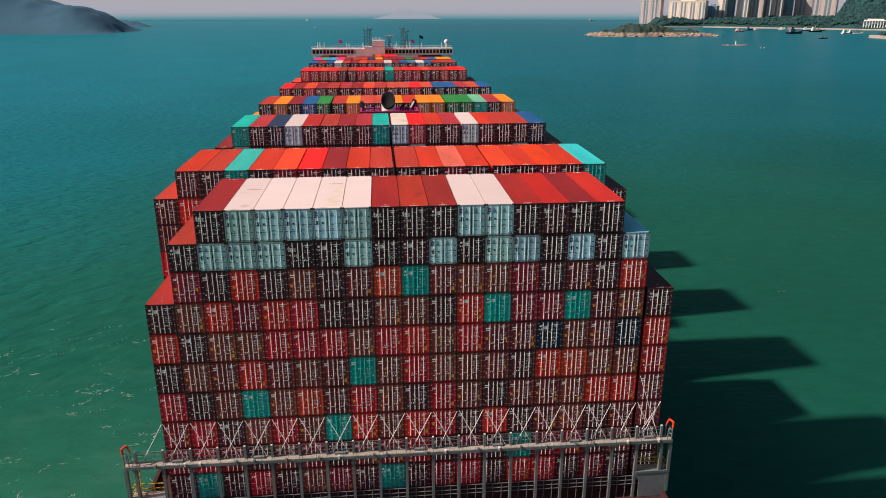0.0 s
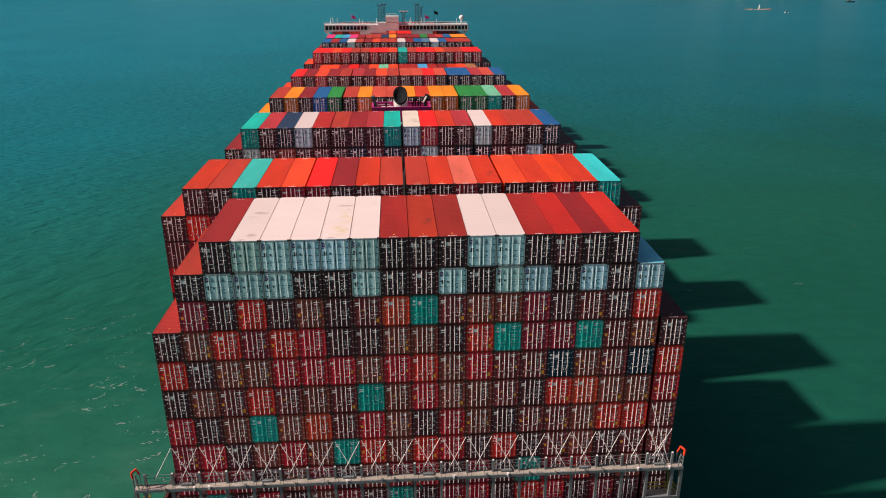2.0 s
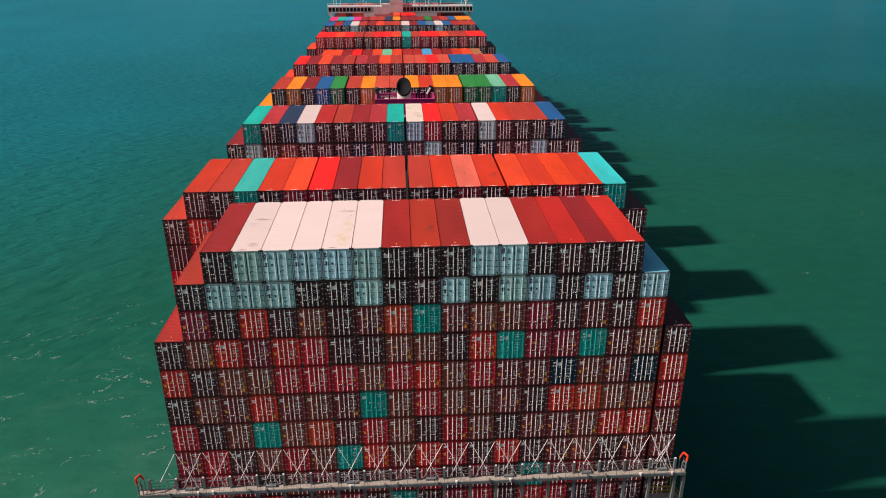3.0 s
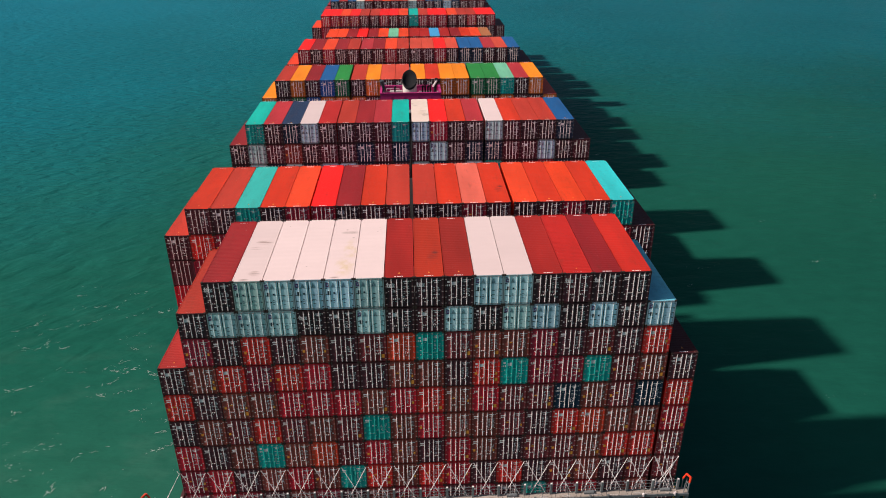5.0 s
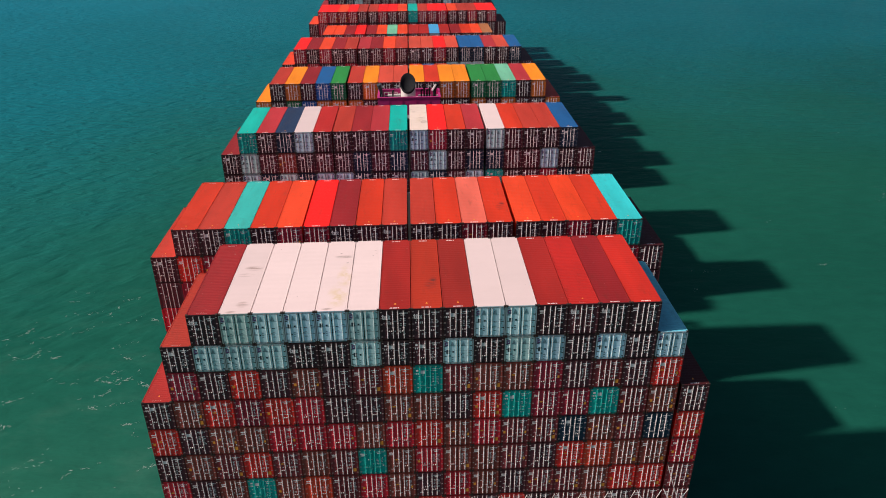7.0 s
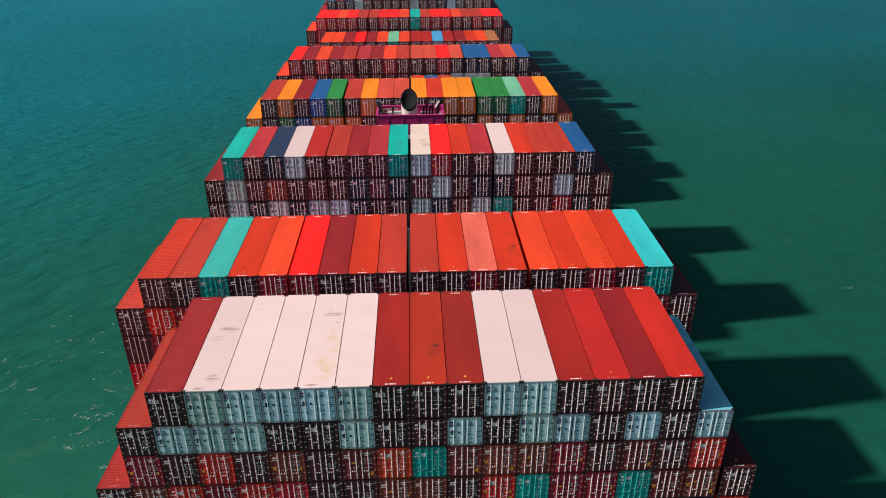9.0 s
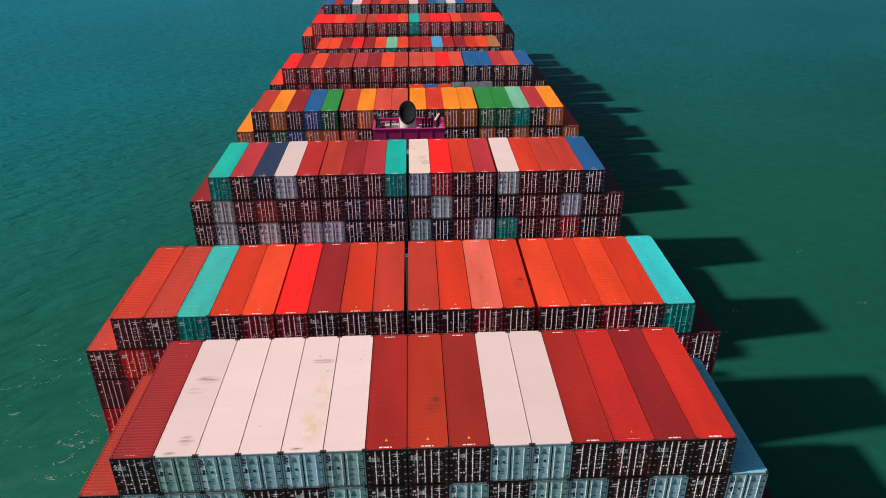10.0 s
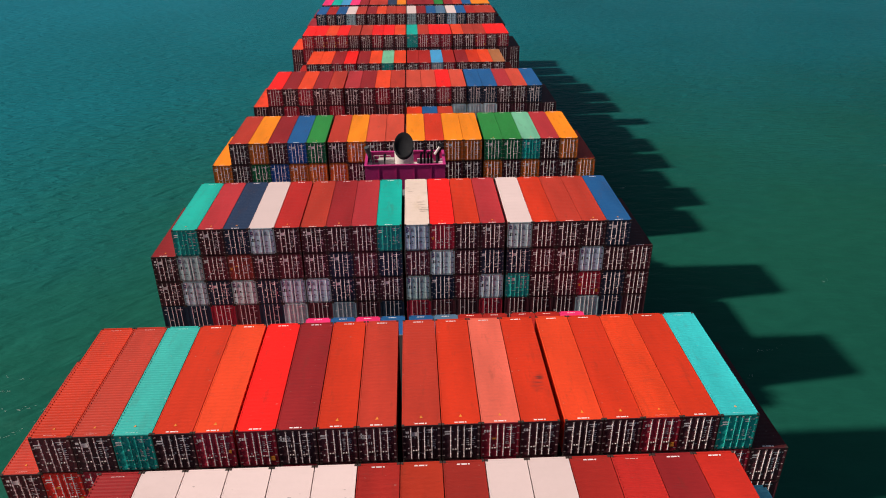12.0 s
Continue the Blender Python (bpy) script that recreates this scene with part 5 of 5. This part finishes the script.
LEAFY, nt, p = material("tree_crowns", rough=0.9)
geo = nt.nodes.new("ShaderNodeNewGeometry")
# crowns tinted blue-green, distance haze put into their colour
nt.links.new(mix(nt, "MIX", geo.outputs["Random Per Island"], (0.012, 0.052, 0.058, 1), (0.036, 0.092, 0.086, 1)), p.inputs["Base Color"])
me.materials.append(LEAFY)
tagged(new("shore_trees", me), "belt of dark green trees along the far shore", "trees", kind="stuff")


def tower(x0, x1, y, depth, z1, wall, fins, label):
    """Slab block with projecting wall piers and recessed window strips between them."""
    root = new("apartment_tower")
    root.location = ((x0 + x1) / 2, y, SEA + 8)
    root.rotation_euler.z = radians(-40)
    tagged(root, label, "building", group="towers on the far shore")
    hw = (x1 - x0) / 2
    zb, zt = 0, z1 - SEA - 8
    bm = bmesh.new()
    box(bm, -hw, hw, 2.0, depth, zb, zt)
    step = 2 * hw / fins
    box(bm, -hw - 0.5, hw + 0.5, -0.5, depth + 0.5, zt, zt + 3)
    box(bm, -hw * 0.4, hw * 0.4, depth * 0.3, depth * 0.7, zt + 3, zt + 9)
    part("wall", bm, wall, root)
    for i in range(fins + 1):
        a = -hw + step * i
        w = step * (0.16 + 0.1 * (i % 2))
        bm = bmesh.new()
        box(bm, max(-hw, a - w), min(hw, a + w), 0.4, 1.99, zb, zt - 0.1)
        part("pier", bm, wall, root)
    for i in range(fins):
        a = -hw + step * (i + 0.5)
        bm = bmesh.new()
        box(bm, a - step * 0.24, a + step * 0.24, 0.9, 1.98, zb + 2, zt - 3)
        n = int((zt - zb - 6) / 3.2)
        for k in range(n):
            box(bm, a - step * 0.25, a + step * 0.25, 0.3, 0.9, zb + 4 + k * 3.2, zb + 5.2 + k * 3.2)
        part("window_strip", bm, (STRIP if i % 3 else wall), root)


for x0, x1, y, d, z1, wl, fn, lb in (
        (900, 972, 2520, 30, 150, BEIGE, 7, "tall hazy pinkish apartment tower"),
        (970, 1092, 2440, 34, 78, CREAM, 12, "long cream slab block with vertical piers"),
        (1062, 1112, 2500, 30, 118, BEIGE, 4, "beige apartment tower behind a slab block"),
        (1096, 1130, 2430, 30, 62, BLUEWALL, 3, "dark blue-grey block among trees"),
        (1143, 1168, 2450, 30, 140, CREAM, 2, "narrow cream apartment tower"),
        (1170, 1210, 2480, 30, 150, BLUEWALL, 4, "plain blue-grey apartment tower"),
        (1212, 1248, 2450, 30, 150, CREAM, 3, "cream apartment tower with dark strips"),
        (1252, 1300, 2450, 30, 155, BEIGE, 4, "beige apartment tower with dark strips"),
        (1303, 1328, 2470, 30, 150, CREAM, 2, "slim cream apartment tower"),
        (1332, 1366, 2450, 30, 150, CREAM, 3, "cream apartment tower on the shore"),
        (1370, 1418, 2480, 30, 152, BLUEWALL, 4, "blue-grey apartment tower in shade"),
        (1422, 1552, 2450, 32, 160, BEIGE, 10, "wide beige apartment tower with many piers")):
    tower(x0, x1, y, d, z1, wl, fn, lb)


def boat(x, y, ln, hull, house):
    root = new("boat")
    root.location = (x, y, SEA)
    root.rotation_euler.z = (x * 7 % 10 - 5) * 0.1
    tagged(root, "small work boat moored off the far shore", "boat", group="boats off the far shore")
    bm = bmesh.new()
    w = ln * 0.14
    prof = [(-ln / 2, w * 0.8), (ln * 0.2, w), (ln * 0.4, w * 0.6), (ln / 2, 0.05)]
    lo = [[bm.verts.new((px, sy * py * 0.8, -0.6)) for sy in (-1, 1)] for px, py in prof]
    hi = [[bm.verts.new((px * 1.04, sy * py, ln * 0.09 + (0.05 * ln if px > ln * 0.3 else 0))) for sy in (-1, 1)] for px, py in prof]
    for i in range(3):
        bm.faces.new((lo[i][0], lo[i + 1][0], hi[i + 1][0], hi[i][0]))
        bm.faces.new((lo[i + 1][1], lo[i][1], hi[i][1], hi[i + 1][1]))
        bm.faces.new((hi[i][0], hi[i + 1][0], hi[i + 1][1], hi[i][1]))
    bm.faces.new((lo[0][0], hi[0][0], hi[0][1], lo[0][1]))
    part("hull", bm, hull, root)
    bm = bmesh.new()
    box(bm, -ln * 0.35, -ln * 0.05, -w * 0.6, w * 0.6, ln * 0.09, ln * 0.26)
    box(bm, -ln * 0.30, -ln * 0.12, -w * 0.45, w * 0.45, ln * 0.26, ln * 0.36)
    part("cabin", bm, house, root)
    bm = bmesh.new()
    bar(bm, (-ln * 0.1, 0, ln * 0.3), (-ln * 0.1, 0, ln * 0.46), ln * 0.010, 5)
    bar(bm, (ln * 0.2, 0, ln * 0.09), (ln * 0.3, 0, ln * 0.28), ln * 0.008, 5)
    part("mast", bm, house, root)


for x, y, ln, hl, hs in ((955, 1903, 26, SIGNAL, WHITE), (1054, 2042, 26, BLACK, GREYSTEEL), (1073, 2040, 18, GREYSTEEL, WHITE), (1176, 2085, 20, WHITE, WHITE), (1192, 2084, 22, WHITE, GREYSTEEL),
                         (1031, 1768, 44, BLACK, GREYSTEEL), (1189, 1979, 26, BLACK, WHITE), (1158, 1886, 36, BLACK, WHITE), (1226, 1975, 24, MASTGREY, GREYSTEEL), (925, 1475, 18, BLACK, GREYSTEEL),
                         (1157, 1757, 28, WHITE, WHITE), (1197, 1795, 24, GREYSTEEL, WHITE), (1189, 1754, 24, WHITE, GREYSTEEL), (614, 1138, 9, WHITE, GREYSTEEL), (1034, 3560, 27, GREYSTEEL, WHITE),
                         (-328, 3605, 24, WHITE, WHITE), (-193, 2398, 12, WHITE, WHITE)):
    boat(x, y, ln, hl, hs)


# columned pavilion behind the sea wall
hall = new("pavilion")
hall.location, hall.rotation_euler.z = (1416, 2022, SEA + 10), radians(-40)
tagged(hall, "low white columned pavilion behind the sea wall", "building")
bm = bmesh.new()
box(bm, -29, 29, -9, 9, 15, 18)
box(bm, -20, 20, -6, 6, 18, 21)
part("roof", bm, WHITE, hall)
bm = bmesh.new()
box(bm, -26, 26, -3, 8, -3, 15)
part("wall", bm, BLUEWALL, hall)
for i in range(9):
    bm = bmesh.new()
    box(bm, -28 + 7 * i - 0.9, -28 + 7 * i + 0.9, -8.5, -6.7, -3, 15)
    part("column", bm, WHITE, hall)

# rock with a small white beacon
bx, by = 613, 1228
bm = bmesh.new()
for i in range(9):
    a = rr.uniform(0, 6.28)
    d = rr.uniform(0, 15)
    m4 = Matrix.Translation((bx + d * math.cos(a) * 1.7, by + d * math.sin(a) * 0.6, SEA - 0.5)) @ Matrix.Diagonal((rr.uniform(4, 9), rr.uniform(3, 5), rr.uniform(1.2, 3.0), 1))
    bmesh.ops.create_icosphere(bm, subdivisions=2, radius=1, matrix=m4)
for v in bm.verts:
    v.co += Vector((0, 0, 0.6 * noise.noise(v.co * 0.4)))
reef = finish("rock", bm, ROCK)
tagged(reef, "flat brown rock awash in the sea", "rock", kind="structure")
bm = bmesh.new()
bar(bm, (bx, by, SEA + 1), (bx, by, SEA + 7.0), 1.1, 10, 0, 0.8)
bar(bm, (bx, by, SEA + 7.0), (bx, by, SEA + 8.2), 0.6, 8, 0, 0.3)
bcn = finish("beacon", bm, WHITE)
tagged(bcn, "small white beacon standing on a rock", "beacon")

# pier head at the shore's near end
bm = bmesh.new()
box(bm, 1050, 1170, 1442, 1512, SEA - 1, SEA + 6)
pier = finish("pier", bm, WALLSTONE)
tagged(pier, "pale stone pier head", "pier", kind="structure")
bm = bmesh.new()
for i in range(60):
    m4 = Matrix.Translation((rr.uniform(1058, 1162), rr.uniform(1450, 1504), SEA + 7 + rr.uniform(0, 3))) @ Matrix.Diagonal((rr.uniform(2, 5), rr.uniform(2, 5), rr.uniform(2, 5), 1))
    bmesh.ops.create_icosphere(bm, subdivisions=1, radius=1, matrix=m4)
wood = finish("pier_shrubs", bm, WOODS)
tagged(wood, "dark green shrubs on a stone pier", "shrubs", kind="stuff")

# distant haze and sky
HAZE, nt, p = material("haze", (0.2, 0.2, 0.2, 1), 1.0)
em = nt.nodes.new("ShaderNodeEmission")
tc = nt.nodes.new("ShaderNodeTexCoord")
sep = nt.nodes.new("ShaderNodeSeparateXYZ")
nt.links.new(tc.outputs["Object"], sep.inputs[0])
mr = nt.nodes.new("ShaderNodeMapRange")
mr.inputs["From Min"].default_value, mr.inputs["From Max"].default_value = 0.0, 400.0
nt.links.new(sep.outputs["Z"], mr.inputs["Value"])
cr = nt.nodes.new("ShaderNodeValToRGB")
el = cr.color_ramp.elements
el[0].position, el[0].color = 0.0, rgb(70, 128, 138)
el[1].position, el[1].color = 1.0, rgb(160, 165, 185)
for at, cc in ((0.025, rgb(98, 140, 150)), (0.05, rgb(132, 150, 161)), (0.10, rgb(158, 160, 171)), (0.4, rgb(172, 162, 171))):
    el.new(at).color = cc
nt.links.new(mr.outputs[0], cr.inputs["Fac"])
nt.links.new(cr.outputs["Color"], em.inputs["Color"])
out = nt.nodes["Material Output"]
nt.links.new(em.outputs[0], out.inputs["Surface"])
bm = bmesh.new()
lo = [bm.verts.new((3950 * math.cos(a * math.pi / 48), 3950 * math.sin(a * math.pi / 48), SEA - 5)) for a in range(96)]
hi = [bm.verts.new((3950 * math.cos(a * math.pi / 48), 3950 * math.sin(a * math.pi / 48), 125)) for a in range(96)]
for i in range(96):
    j = (i + 1) % 96
    bm.faces.new((lo[j], lo[i], hi[i], hi[j]))
drop = finish("backdrop", bm, HAZE)
tagged(drop, "pale hazy sky along the sea horizon", "sky", kind="structure")
# far hills as a flat glowing sheet, haze put into one emissive colour
DIST, nt, p = material("far_haze_glow", rough=1.0)
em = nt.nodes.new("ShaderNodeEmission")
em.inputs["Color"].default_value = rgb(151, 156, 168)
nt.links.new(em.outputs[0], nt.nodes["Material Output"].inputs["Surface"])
bm = bmesh.new()
crest = []
for i in range(41):
    u = i / 40
    top = 52 * max(0.0, math.sin(math.pi * u)) ** 1.6 * (0.8 + 0.35 * noise.noise((u * 6, 0.3, 0)))
    crest.append((bm.verts.new((-20 + 350 * u, 3860, 4)), bm.verts.new((-20 + 350 * u, 3875, 5 + max(0.5, top)))))
for a, c in zip(crest, crest[1:]):
    bm.faces.new((a[0], c[0], c[1], a[1]))
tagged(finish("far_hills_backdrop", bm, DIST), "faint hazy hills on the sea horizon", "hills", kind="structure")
